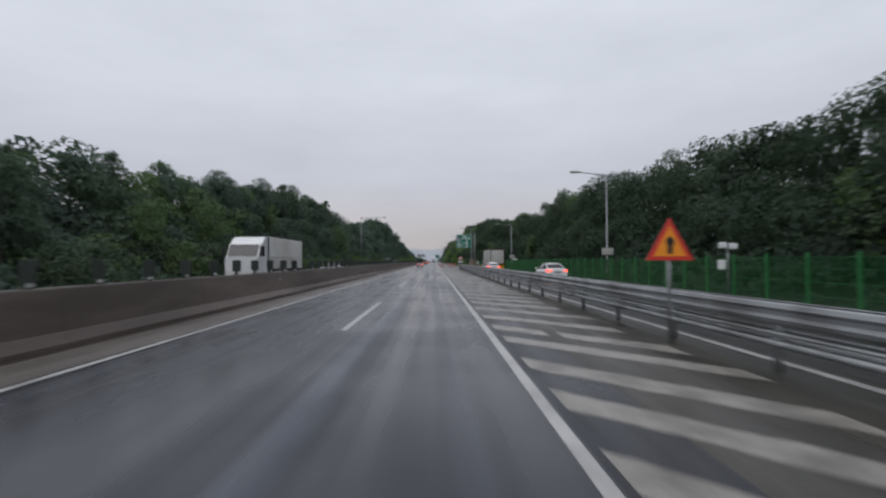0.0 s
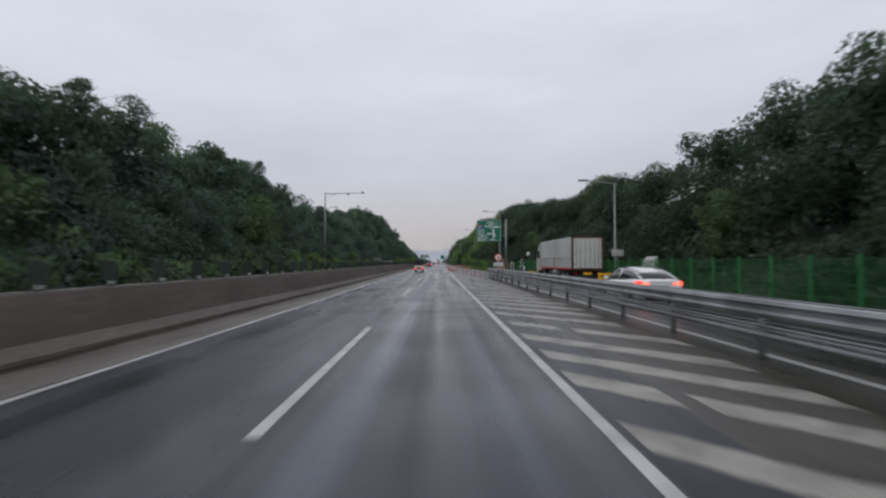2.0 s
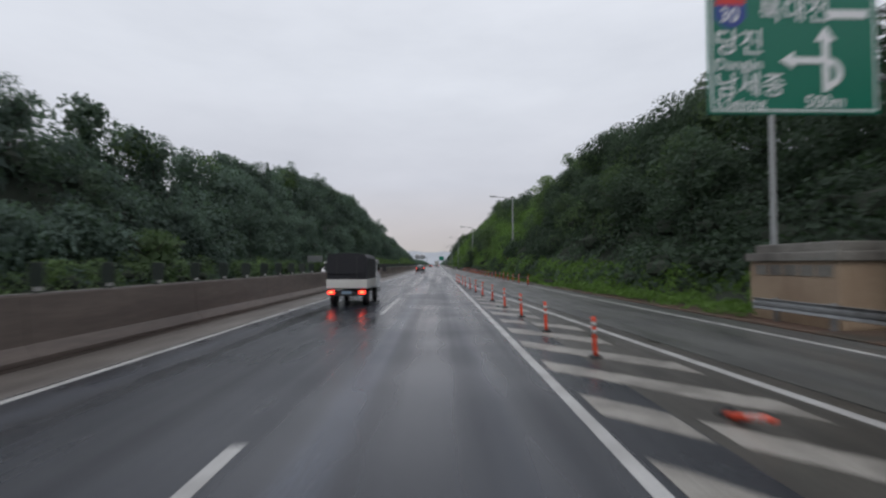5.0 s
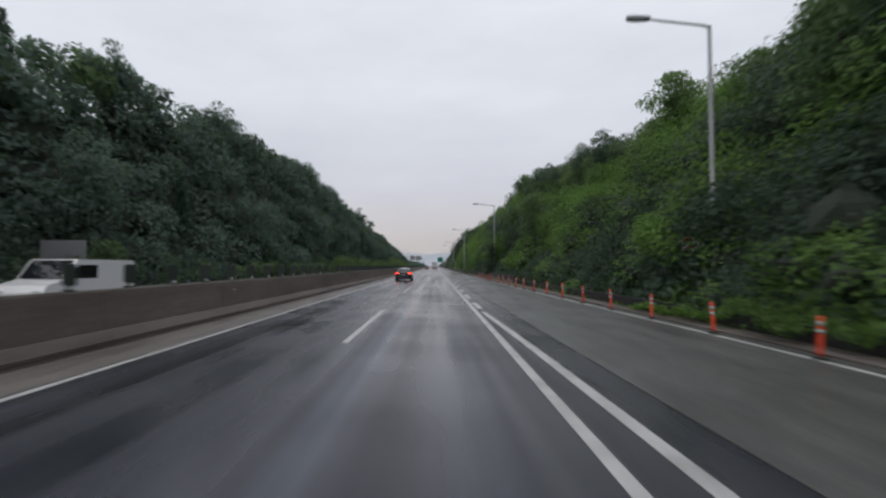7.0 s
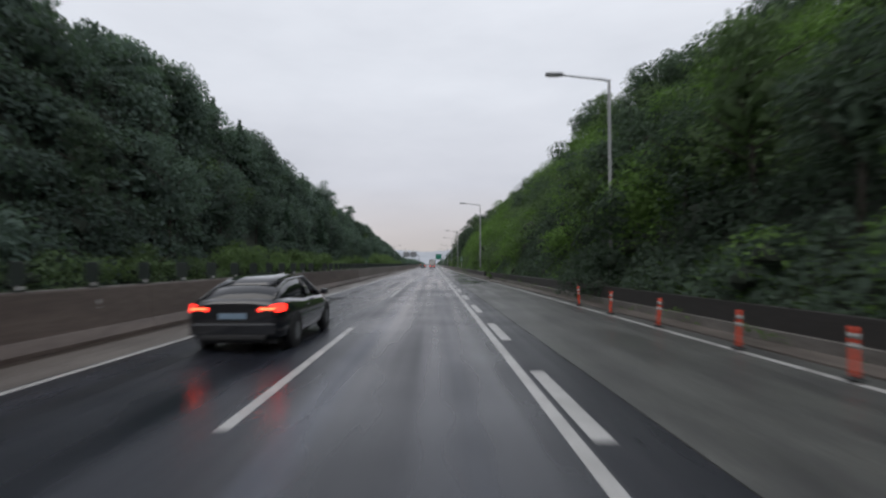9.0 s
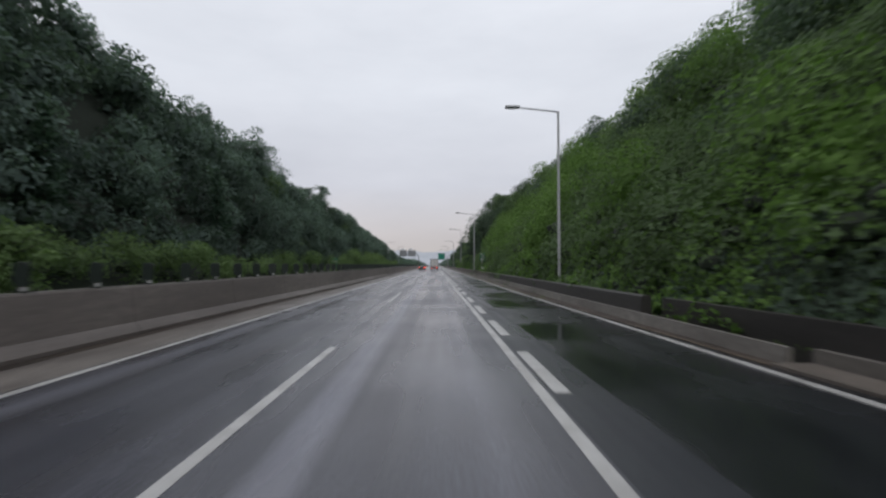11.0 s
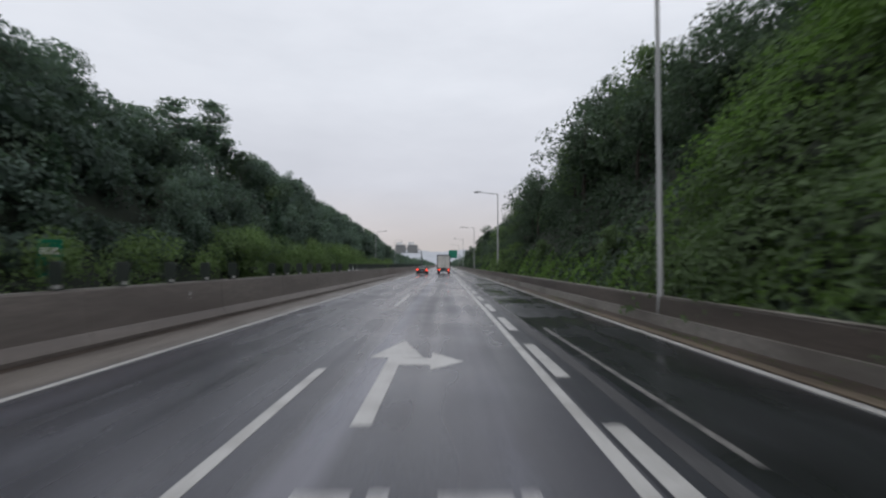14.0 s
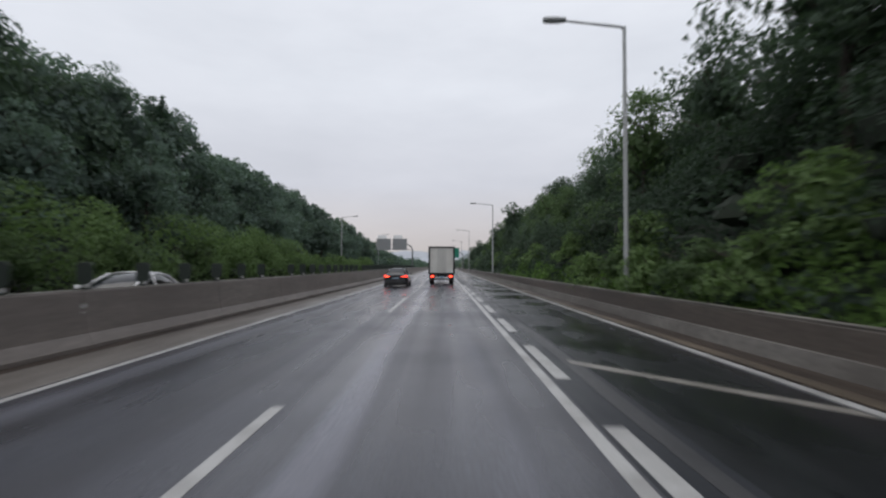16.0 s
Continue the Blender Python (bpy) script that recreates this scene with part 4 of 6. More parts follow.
# ---- green mesh fence ----
fence = thing("fence", "green welded mesh fence on green posts along the wood", "fence", pose(14.65, 0, 0))
fpost = bpy.data.meshes.new("post")
bm = boxes((-0.04, 0.04, -0.04, 0.04, -0.1, 1.92), bevel=0.006)
bm.to_mesh(fpost)
bm.free()
fpost.materials.append(GREEN_MESH)
bm = bmesh.new()
for i in range(1, 25):
    block(bm, -0.006, 0.006, i * 0.08 - 0.007, i * 0.08 + 0.007, 0.05, 1.8)
for z in (0.08, 0.5, 0.95, 1.4, 1.78):
    block(bm, -0.009, 0.009, 0.03, 1.97, z - 0.011, z + 0.011)
fpan = bpy.data.meshes.new("mesh_panel")
bm.to_mesh(fpan)
bm.free()
fpan.materials.append(GREEN_DARK)
for k in range(0, 63):
    y = -34 + 2.0 * k
    part("post", fpost, GREEN_MESH, fence, at=pose(0, y, 0))
    if k < 62:
        part("mesh_panel", fpan, GREEN_MESH, fence, at=pose(0, y, 0))
fence2 = thing("fence", "green mesh fence bending towards the service entrance", "fence", pose(14.65, 90.0, 0, 0, 0, 4.6))
for k in range(0, 7):
    if k:
        part("post", fpost, GREEN_MESH, fence2, at=pose(0, 2.04 * k, 0))
    if k < 6:
        part("mesh_panel", fpan, GREEN_MESH, fence2, at=pose(0, 2.04 * k + 0.02, 0))
fence3 = thing("fence", "short green mesh fence in front of the beige cabinet", "fence", pose(14.3, 111.0, 0))
for k in range(0, 3):
    part("post", fpost, GREEN_MESH, fence3, at=pose(0, 2.0 * k, 0))
    if k < 2:
        part("mesh_panel", fpan, GREEN_MESH, fence3, at=pose(0, 2.0 * k, 0))

# ---- service corner: beige cabinet, white frames, bollards ----
cab = thing("equipment_cabinet", "beige equipment cabinet with white roof louvres", "cabinet", pose(11.7, 115.2, 0))
part("body", boxes((0, 1.5, 0, 3.4, 0, 1.75), bevel=0.02), BEIGE, cab)
for k in range(5):
    part("louvre", boxes((-0.02, 0.0, 0.2 + 0.6 * k, 0.7 + 0.6 * k, 1.35, 1.65)), CONCRETE_PALE, cab)
part("roof", boxes((-0.1, 1.6, -0.1, 3.5, 1.75, 2.0), (0.1, 1.4, 0.1, 3.3, 2.0, 2.25), bevel=0.03), CONCRETE_PALE, cab, "pale flat roof box")
part("door", boxes((0.25, 1.25, -0.02, 0.0, 0.1, 1.6), bevel=0.005), BEIGE, cab)
for x, y in ((14.8, 111.5), (13.4, 112.2)):
    pf = thing("height_frame", "white tubular gate frame at the service entrance", "gate frame", pose(x, y, ground_z(x, y)), "gate frames")
    part("frame", tube([(-0.22, 0, 0), (-0.22, 0, 1.55), (-0.15, 0, 1.7), (0.15, 0, 1.7), (0.22, 0, 1.55), (0.22, 0, 0)], 0.05, 8), SIGN_WHITE, pf)
    part("rung", tube([(-0.22, 0, 0.9), (0.22, 0, 0.9)], 0.03, 8), SIGN_WHITE, pf)
wb = thing("meter_box", "small white meter box on a post at the service entrance", "meter box", pose(16.0, 112.6, ground_z(16.0, 112.6)))
part("post", tube([(0, 0, -0.1), (0, 0, 1.2)], 0.035, 8), STEEL, wb)
part("box", boxes((-0.22, 0.22, -0.12, 0.1, 1.1, 1.6), bevel=0.02), SIGN_WHITE, wb)
bol = thing("bollard", "white bollard with a blue band at the service entrance", "bollard", pose(13.75, 102.6, 0), "white bollards")
part("post", tube([(0, 0, 0), (0, 0, 0.88), (0, 0, 0.95)], [0.13, 0.13, 0.06], 14), SIGN_WHITE, bol)
part("band", tube([(0, 0, 0.5), (0, 0, 0.68)], 0.134, 14), SIGN_BLUE, bol)
for k in range(1, 5):
    copy_thing(bol, pose(13.78 + 0.1 * k, 102.6 + 0.85 * k, 0))


# ---- vehicles: origin under the middle of the rear, front towards +y ----
def wheel(parent, x, y, r, w):
    s = 1 if x > 0 else -1
    t = part("wheel", tube([(x - w / 2, y, r), (x - w / 2 + 0.03, y, r), (x + w / 2 - 0.03, y, r), (x + w / 2, y, r)], [r * 0.9, r, r, r * 0.9], 20), RUBBER, parent)
    part("rim", tube([(x + s * w * 0.42, y, r), (x + s * w * 0.52, y, r)], [r * 0.62, r * 0.55], 14), RIM, t)
    return t


def mirrored(half):
    return half + [(-x, y, z) for x, y, z in reversed(half)]


def sedan(label, m, paint_mat, roof_mat, lit, fastback=False, group=""):
    t = thing("sedan", label, "car", m, group)
    st = [(0.0, 0.72, 0.40, 0.62, 0.93), (0.07, 0.84, 0.30, 0.60, 1.00), (0.35, 0.90, 0.24, 0.62, 1.03), (0.9, 0.925, 0.21, 0.64, 1.02), (1.6, 0.93, 0.20, 0.64, 0.97),
          (3.1, 0.93, 0.20, 0.64, 0.94), (3.5, 0.925, 0.20, 0.63, 0.94), (4.1, 0.89, 0.22, 0.60, 0.83), (4.5, 0.80, 0.26, 0.55, 0.72), (4.68, 0.62, 0.36, 0.50, 0.60)]
    rings = [mirrored([(w * 0.86, y, zb), (w * 0.97, y, zb + 0.08), (w, y, zm - 0.08), (w, y, zm + 0.05), (w * 0.965, y, zt - 0.10), (w * 0.90, y, zt - 0.02), (w * 0.45, y, zt + 0.02)])
             for y, w, zb, zm, zt in st]
    part("body", loft(rings), paint_mat, t)
    if fastback:
        cs = [(0.12, 0.60, 1.00, 0.97), (0.7, 0.60, 1.24, 0.97), (1.3, 0.59, 1.39, 0.95), (1.9, 0.59, 1.45, 0.94), (2.5, 0.60, 1.43, 0.93), (3.45, 0.66, 0.97, 0.92)]
    else:
        cs = [(0.55, 0.60, 1.02, 0.98), (1.15, 0.59, 1.36, 0.96), (1.7, 0.58, 1.45, 0.95), (2.4, 0.59, 1.43, 0.94), (3.35, 0.66, 0.97, 0.92)]
    cab_rings = [mirrored([(w + 0.22, y, zb - 0.04), (w + 0.05 + 0.12 * (1 - min(1, (zt - zb) / 0.4)), y, zt - 0.07), (w - 0.06, y, zt - 0.01), (w * 0.4, y, zt + 0.025)]) for y, w, zt, zb in cs]
    part("cabin_glass", loft(cab_rings), GLASS, t)
    inner = cs[1:-1]
    roof_rings = [[(w - 0.02, y, zt - 0.005), (w * 0.45, y, zt + 0.034), (-w * 0.45, y, zt + 0.034), (-w + 0.02, y, zt - 0.005), (-w * 0.45, y, zt + 0.012), (w * 0.45, y, zt + 0.012)] for y, w, zt, zb in inner]
    part("roof", loft(roof_rings), roof_mat, t)
    for s in (-1, 1):
        y0, w0, z0, b0 = cs[0]
        y1, w1, z1, b1 = cs[-1]
        part("pillar", tube([(s * (w0 + 0.1), y0 + 0.05, z0), (s * (cs[1][1] + 0.02), cs[1][0], cs[1][2] - 0.03), (s * (cs[2][1] + 0.02), cs[2][0], cs[2][2] - 0.035),
                              (s * (cs[-2][1] + 0.02), cs[-2][0], cs[-2][2] - 0.035), (s * (w1 + 0.14), y1, z1 - 0.02)], 0.035, 8), paint_mat, t)
        part("pillar", tube([(s * 0.83, 2.15, 0.95), (s * 0.63, 2.1, 1.40)], 0.03, 6), paint_mat, t)
        part("wing_mirror", boxes((s * 0.92 if s > 0 else -1.10, 1.10 if s > 0 else -0.92, 3.05, 3.18, 0.95, 1.08), bevel=0.03), paint_mat, t)
        part("door_handle", boxes((s * 0.925 - 0.015, s * 0.925 + 0.015, 1.75, 1.95, 0.78, 0.81)), paint_mat, t)
        part("wheel_arch", tube([(s * 0.80, 0.95, 0.34), (s * 0.936, 0.95, 0.34)], 0.385, 22), DARK, t)
        part("wheel_arch", tube([(s * 0.80, 3.78, 0.34), (s * 0.925, 3.78, 0.34)], 0.38, 22), DARK, t)
        wheel(t, s * 0.84, 0.95, 0.33, 0.22)
        wheel(t, s * 0.83, 3.78, 0.33, 0.22)
        tl = part("tail_lamp", loft([[(s * 0.46, -0.012, 0.80), (s * 0.46, -0.012, 0.86), (s * 0.80, 0.02, 0.95), (s * 0.83, 0.05, 0.78)],
                                      [(s * 0.46, 0.10, 0.80), (s * 0.46, 0.10, 0.86), (s * 0.90, 0.30, 0.93), (s * 0.915, 0.30, 0.80)]], smooth=False), TAIL if lit else TAIL_OFF, t, "lit red tail lamp" if lit else "red tail lamp")
        if lit:
            part("lamp_bar", boxes((min(s * 0.5, s * 0.78), max(s * 0.5, s * 0.78), -0.022, -0.006, 0.835, 0.865)), TAIL_HOT, tl)
        part("headlamp", boxes((min(s * 0.5, s * 0.78), max(s * 0.5, s * 0.78), 4.42, 4.58, 0.58, 0.68), bevel=0.03), LENS, t)
    part("bumper", boxes((-0.78, 0.78, -0.03, 0.06, 0.36, 0.58), bevel=0.03), paint_mat, t)
    part("diffuser", boxes((-0.62, 0.62, -0.035, 0.05, 0.27, 0.37), bevel=0.02), DARK, t)
    part("number_plate", boxes((-0.26, 0.26, -0.045, -0.02, 0.66, 0.77), bevel=0.005), PLATE, t)
    part("underbody", boxes((-0.75, 0.75, 0.25, 4.4, 0.17, 0.32)), DARK, t)
    return t


black = sedan("wet black fastback sedan with lit red tail lamps", pose(-1.6, 204.2, 0), CAR_BLACK, ROOF_GLASS, True, True)
sedan("white sedan with red brake lamps waiting on the slip road", pose(12.3, 27.6, 0, 0, 0, 2), CAR_WHITE, CAR_WHITE, True)
sedan("white sedan with lit red tail lamps on the slip road", pose(10.3, 53.8, 0, 0, 0, 1), CAR_WHITE, CAR_WHITE, True, True)
sedan("white sedan on the opposite carriageway beyond the median", pose(-8.2, 40.8, 0, 0, 0, 180), CAR_WHITE, CAR_WHITE, False)
sedan("white sedan passing bushes on the opposite carriageway", pose(-8.2, 360.2, 0, 0, 0, 180), CAR_WHITE, CAR_WHITE, False)
sedan("dark sedan with red tail lamps far down the road", pose(-1.75, 380.0, 0), CAR_BLACK, CAR_BLACK, True)


def rear_lights(t, w, z, y=-0.02, h=0.14, lit=True):
    for s in (-1, 1):
        b = part("tail_lamp", boxes((s * w - 0.14, s * w + 0.14, y - 0.05, y, z, z + h), bevel=0.01), TAIL if lit else TAIL_OFF, t, "lit red tail lamp" if lit else "red tail lamp")
        part("lamp_core", boxes((s * w - 0.07, s * w + 0.07, y - 0.058, y - 0.05, z + 0.03, z + h - 0.03)), TAIL_HOT if lit else TAIL_OFF, b)


def cab_over(t, y0, w, z0, z1, ln, paint_mat):
    """A flat-nosed cab with windscreen and side glass, from y0 forwards."""
    pr = [(0.0, z0), (0.0, z1 - 0.12), (0.15, z1), (ln * 0.66, z1 - 0.02), (ln * 0.92, z0 + (z1 - z0) * 0.55), (ln, z0 + (z1 - z0) * 0.42), (ln, z0)]
    c = part("cab", loft([[(x, y0 + y, z) for y, z in pr] for x in (-w, -w + 0.06, w - 0.06, w)], smooth=False), paint_mat, t)
    zm = z0 + (z1 - z0) * 0.56
    part("windscreen", loft([[(-w + 0.1, y0 + ln * 0.70, z1 - 0.10), (w - 0.1, y0 + ln * 0.70, z1 - 0.10), (w - 0.1, y0 + ln * 0.93, zm), (-w + 0.1, y0 + ln * 0.93, zm)],
                              [(-w + 0.1, y0 + ln * 0.70 + 0.04, z1 - 0.09), (w - 0.1, y0 + ln * 0.70 + 0.04, z1 - 0.09), (w - 0.1, y0 + ln * 0.93 + 0.04, zm + 0.01), (-w + 0.1, y0 + ln * 0.93 + 0.04, zm + 0.01)]], smooth=False), GLASS, c)
    for s in (-1, 1):
        xa, xb = sorted((s * w, s * (w + 0.012)))
        part("side_window", loft([[(x, y0 + ln * 0.28, zm), (x, y0 + ln * 0.28, z1 - 0.2), (x, y0 + ln * 0.62, z1 - 0.2), (x, y0 + ln * 0.82, zm)] for x in (xa, xb)], smooth=False), GLASS, c)
        part("mirror_arm", tube([(s * w, y0 + ln * 0.8, z1 - 0.3), (s * (w + 0.22), y0 + ln * 0.88, z1 - 0.3)], 0.015, 6), DARK, c)
        part("wing_mirror", boxes((s * (w + 0.22) - 0.09, s * (w + 0.22) + 0.09, y0 + ln * 0.86, y0 + ln * 0.92, zm - 0.02, z1 - 0.24), bevel=0.02), DARK, c)
        part("headlamp", boxes((s * w * 0.72 - 0.14, s * w * 0.72 + 0.14, y0 + ln - 0.02, y0 + ln + 0.015, z0 + 0.12, z0 + 0.3), bevel=0.01), LENS, c)
    part("grille", boxes((-w * 0.5, w * 0.5, y0 + ln - 0.01, y0 + ln + 0.012, z0 + 0.1, z0 + 0.42)), DARK, c)
    part("front_bumper", boxes((-w, w, y0 + ln - 0.1, y0 + ln + 0.06, z0 - 0.28, z0 + 0.02), bevel=0.03), paint_mat, c)
    return c


# small lorry with a black canvas cover
ct = thing("canvas_lorry", "small white lorry with a black canvas cover and lit tail lamps", "lorry", pose(-1.75, 123.0, 0))
part("load_bed", boxes((-0.82, 0.82, 0.0, 2.95, 0.72, 1.08), bevel=0.015), BOX_WHITE, ct)
part("tailgate", boxes((-0.80, 0.80, -0.03, 0.0, 0.74, 1.06), bevel=0.008), BOX_WHITE, ct)
hoop = [(0.80, 1.08), (0.80, 1.95), (0.70, 2.08), (0.35, 2.14), (-0.35, 2.14), (-0.70, 2.08), (-0.80, 1.95), (-0.80, 1.08)]
rings = []
for i in range(9):
    y = 0.02 + 2.9 * i / 8
    sag = 0.0 if i % 2 == 0 else -0.03
    rings.append([(x * (1 + sag * 0.6), y, z + (sag if z > 1.9 else 0)) for x, z in hoop])
part("canvas_cover", loft(rings, smooth=False), CANVAS, ct, "black canvas cover on hoops")
part("cover_flap", boxes((-0.74, 0.74, -0.02, 0.02, 1.3, 2.0), bevel=0.01), CANVAS, ct)
part("flap_strap", boxes((-0.42, -0.38, -0.03, -0.015, 1.1, 2.0), (0.38, 0.42, -0.03, -0.015, 1.1, 2.0)), DARK, ct)
cab_over(ct, 3.05, 0.80, 0.62, 1.92, 1.65, CAR_WHITE)
part("chassis", boxes((-0.35, 0.35, 0.1, 4.5, 0.42, 0.62), (-0.7, 0.7, 0.0, 0.12, 0.42, 0.56)), DARK, ct)
rear_lights(ct, 0.62, 0.50, 0.0)
part("number_plate", boxes((-0.2, 0.2, -0.03, -0.005, 0.5, 0.62)), PLATE, ct)
for x in (-0.66, 0.66):
    wheel(ct, x, 0.9, 0.3, 0.26)
    wheel(ct, x, 3.6, 0.3, 0.2)

# box lorry ahead in the lane
bx = thing("box_lorry", "white box lorry with dark-framed rear doors and lit tail lamps", "lorry", pose(1.8, 386.0, 0))
part("box_body", boxes((-1.12, 1.12, 0.03, 6.2, 0.98, 3.35), bevel=0.03), BOX_WHITE, bx)
part("door_frame", boxes((-1.18, -1.04, -0.03, 0.05, 0.92, 3.42), (1.04, 1.18, -0.03, 0.05, 0.92, 3.42), (-1.18, 1.18, -0.03, 0.05, 3.26, 3.42), (-1.18, 1.18, -0.03, 0.05, 0.92, 1.06)), DARK, bx, "dark steel door frame")
for s in (-1, 1):
    d = part("rear_door", boxes((min(s * 0.01, s * 1.03), max(s * 0.01, s * 1.03), 0.0, 0.03, 1.07, 3.25), bevel=0.01), BOX_WHITE, bx)
    for x in (0.12, 0.32):
        part("lock_rod", tube([(s * x, -0.02, 1.06), (s * x, -0.02, 3.26)], 0.018, 6), SIGN_GREY, d)
    for z in (1.4, 2.2, 3.0):
        part("hinge", boxes((min(s * 0.94, s * 1.06), max(s * 0.94, s * 1.06), -0.02, 0.0, z, z + 0.08)), STEEL, d)
part("chassis", boxes((-0.45, 0.45, 0.1, 7.5, 0.7, 0.98), (-1.05, 1.05, 0.1, 0.25, 0.42, 0.56)), DARK, bx)
for x in (-0.9, 0.9):
    part("mud_flap", boxes((x - 0.22, x + 0.22, 0.75, 0.78, 0.25, 0.9)), RUBBER, bx)
    wheel(bx, x, 1.5, 0.45, 0.4)
    wheel(bx, x, 6.3, 0.45, 0.28)
cab_over(bx, 6.3, 1.02, 0.75, 2.5, 1.8, CAR_WHITE)
rear_lights(bx, 0.82, 0.66, 0.08, 0.16)
part("number_plate", boxes((-0.25, 0.25, 0.06, 0.09, 0.6, 0.76)), PLATE, bx)


def big_lorry(label, m, stripe_mat, frame_mat, cab_mat, more=0.0):
    """A box lorry; more: length of the box beyond 9.6 m."""
    L = 9.6 + more
    t = thing("freight_lorry", label, "lorry", m)
    body = part("wing_body", boxes((-1.2, 1.2, 0.05, L, 2.0, 3.62), bevel=0.05), BOX_WHITE, t)
    part("lower_panel", boxes((-1.195, 1.195, 0.06, L - 0.01, 1.22, 1.985), bevel=0.01), BOX_GREY, t)
    part("side_rail", boxes((-1.21, 1.21, 0.04, L + 0.02, 1.08, 1.21), bevel=0.01), stripe_mat, t, "red lower side rail")
    for y in (0.06, L / 2, L - 0.1):
        part("upright", boxes((-1.215, 1.215, y, y + 0.1, 1.2, 2.0 if y == L / 2 else 3.6)), frame_mat if y < 9 else SIGN_GREY, t)
    part("rear_frame", boxes((-1.21, -1.08, 0.0, 0.06, 1.1, 3.64), (1.08, 1.21, 0.0, 0.06, 1.1, 3.64), (-1.21, 1.21, 0.0, 0.06, 3.5, 3.64), (-1.21, 1.21, 0.0, 0.06, 1.05, 1.2)), frame_mat, t)
    for s in (-1, 1):
        d = part("rear_door", boxes((min(s * 0.01, s * 1.07), max(s * 0.01, s * 1.07), 0.0, 0.04, 1.21, 3.49), bevel=0.01), BOX_WHITE, t)
        for x in (0.2, 0.55, 0.85):
            part("lock_rod", tube([(s * x, -0.025, 1.15), (s * x, -0.025, 3.5)], 0.02, 6), STEEL, d)
        for z in (1.45, 2.3, 3.2):
            part("hinge", boxes((min(s * 0.96, s * 1.1), max(s * 0.96, s * 1.1), -0.03, 0.0, z, z + 0.1)), STEEL, d)
    part("chassis", boxes((-0.5, 0.5, 0.2, L + 2.0, 0.75, 1.06), (-1.15, 1.15, 0.1, 0.25, 0.5, 0.66)), DARK, t)
    for s in (-1, 1):
        part("side_guard", boxes((s * 1.12 - 0.03, s * 1.12 + 0.03, 4.2, 7.8, 0.55, 0.66), (s * 1.12 - 0.03, s * 1.12 + 0.03, 4.2, 7.8, 0.80, 0.91)), STEEL, t)
        for y in (1.6, 2.9, L - 1.2, L + 1.3):
            wheel(t, s * 0.98, y, 0.48, 0.36)
        part("mud_flap", boxes((s * 0.98 - 0.26, s * 0.98 + 0.26, 0.9, 0.93, 0.25, 1.0)), RUBBER, t)
        part("fuel_tank", tube([(s * 0.95, 5.0, 0.78), (s * 0.95, 6.4, 0.78)], 0.28, 12), STEEL, t)
    c = cab_over(t, L + 0.2, 1.16, 0.85, 3.05, 2.15, cab_mat)
    fair = [[(x, L + 0.22, 1.3), (x, L + 0.22, 3.58), (x, L + 0.6, 3.55), (x, L + 0.95, 3.42), (x, L + 1.25, 3.2), (x, L + 1.4, 3.02), (x, L + 0.62, 3.0), (x, L + 0.58, 1.3)] for x in (-1.175, -1.0, 1.0, 1.175)]
    part("front_fascia", boxes((-1.17, 1.17, L + 2.26, L + 2.43, 0.9, 2.05), bevel=0.03), CAR_WHITE, c)
    part("wind_deflector", loft(fair, smooth=False), CAR_WHITE, c)
    rear_lights(t, 0.9, 0.72, 0.1, 0.14, False)
    part("number_plate", boxes((-0.3, 0.3, 0.07, 0.1, 0.7, 0.88)), YELLOW, t)
    return t


big_lorry("white freight lorry with red side rails parked on the slip road", pose(13.2, 72.5, 0), SIGN_RED, DARK_RED, CAB_CREAM, 1.75)
big_lorry("white box freight lorry on the opposite carriageway", pose(-11.9, 36.0, 0, 0, 0, 180), BOX_GREY, BOX_GREY, CAR_WHITE)

# white van beyond the median
van = thing("van", "white panel van on the opposite carriageway", "van", pose(-11.9, 170.5, 0, 0, 0, 180))
vp = [(0.0, 0.35), (0.0, 1.85), (0.12, 1.95), (3.3, 1.95), (3.9, 1.25), (4.75, 1.05), (4.9, 0.8), (4.9, 0.35)]
part("body", loft([[(x, y, z) for y, z in vp] for x in (-0.86, -0.8, 0.8, 0.86)], smooth=False), CAR_WHITE, van)
for s in (-1, 1):
    xa, xb = sorted((s * 0.86, s * 0.872))
    part("side_window", loft([[(x, 2.3, 1.25), (x, 2.3, 1.75), (x, 3.25, 1.75), (x, 3.7, 1.25)] for x in (xa, xb)], smooth=False), GLASS, van)
    wheel(van, s * 0.78, 0.9, 0.33, 0.2)
    wheel(van, s * 0.78, 4.0, 0.33, 0.2)
    part("headlamp", boxes((s * 0.62 - 0.14, s * 0.62 + 0.14, 4.86, 4.92, 0.72, 0.88), bevel=0.01), LENS, van)
part("windscreen", loft([[(-0.76, 3.36, 1.90), (0.76, 3.36, 1.90), (0.76, 3.92, 1.26), (-0.76, 3.92, 1.26)], [(-0.76, 3.39, 1.92), (0.76, 3.39, 1.92), (0.76, 3.95, 1.28), (-0.76, 3.95, 1.28)]], smooth=False), GLASS, van)


# ---- vegetation ----
def unit(v):
    return v / np.maximum(np.linalg.norm(v, axis=1, keepdims=True), 1e-6)


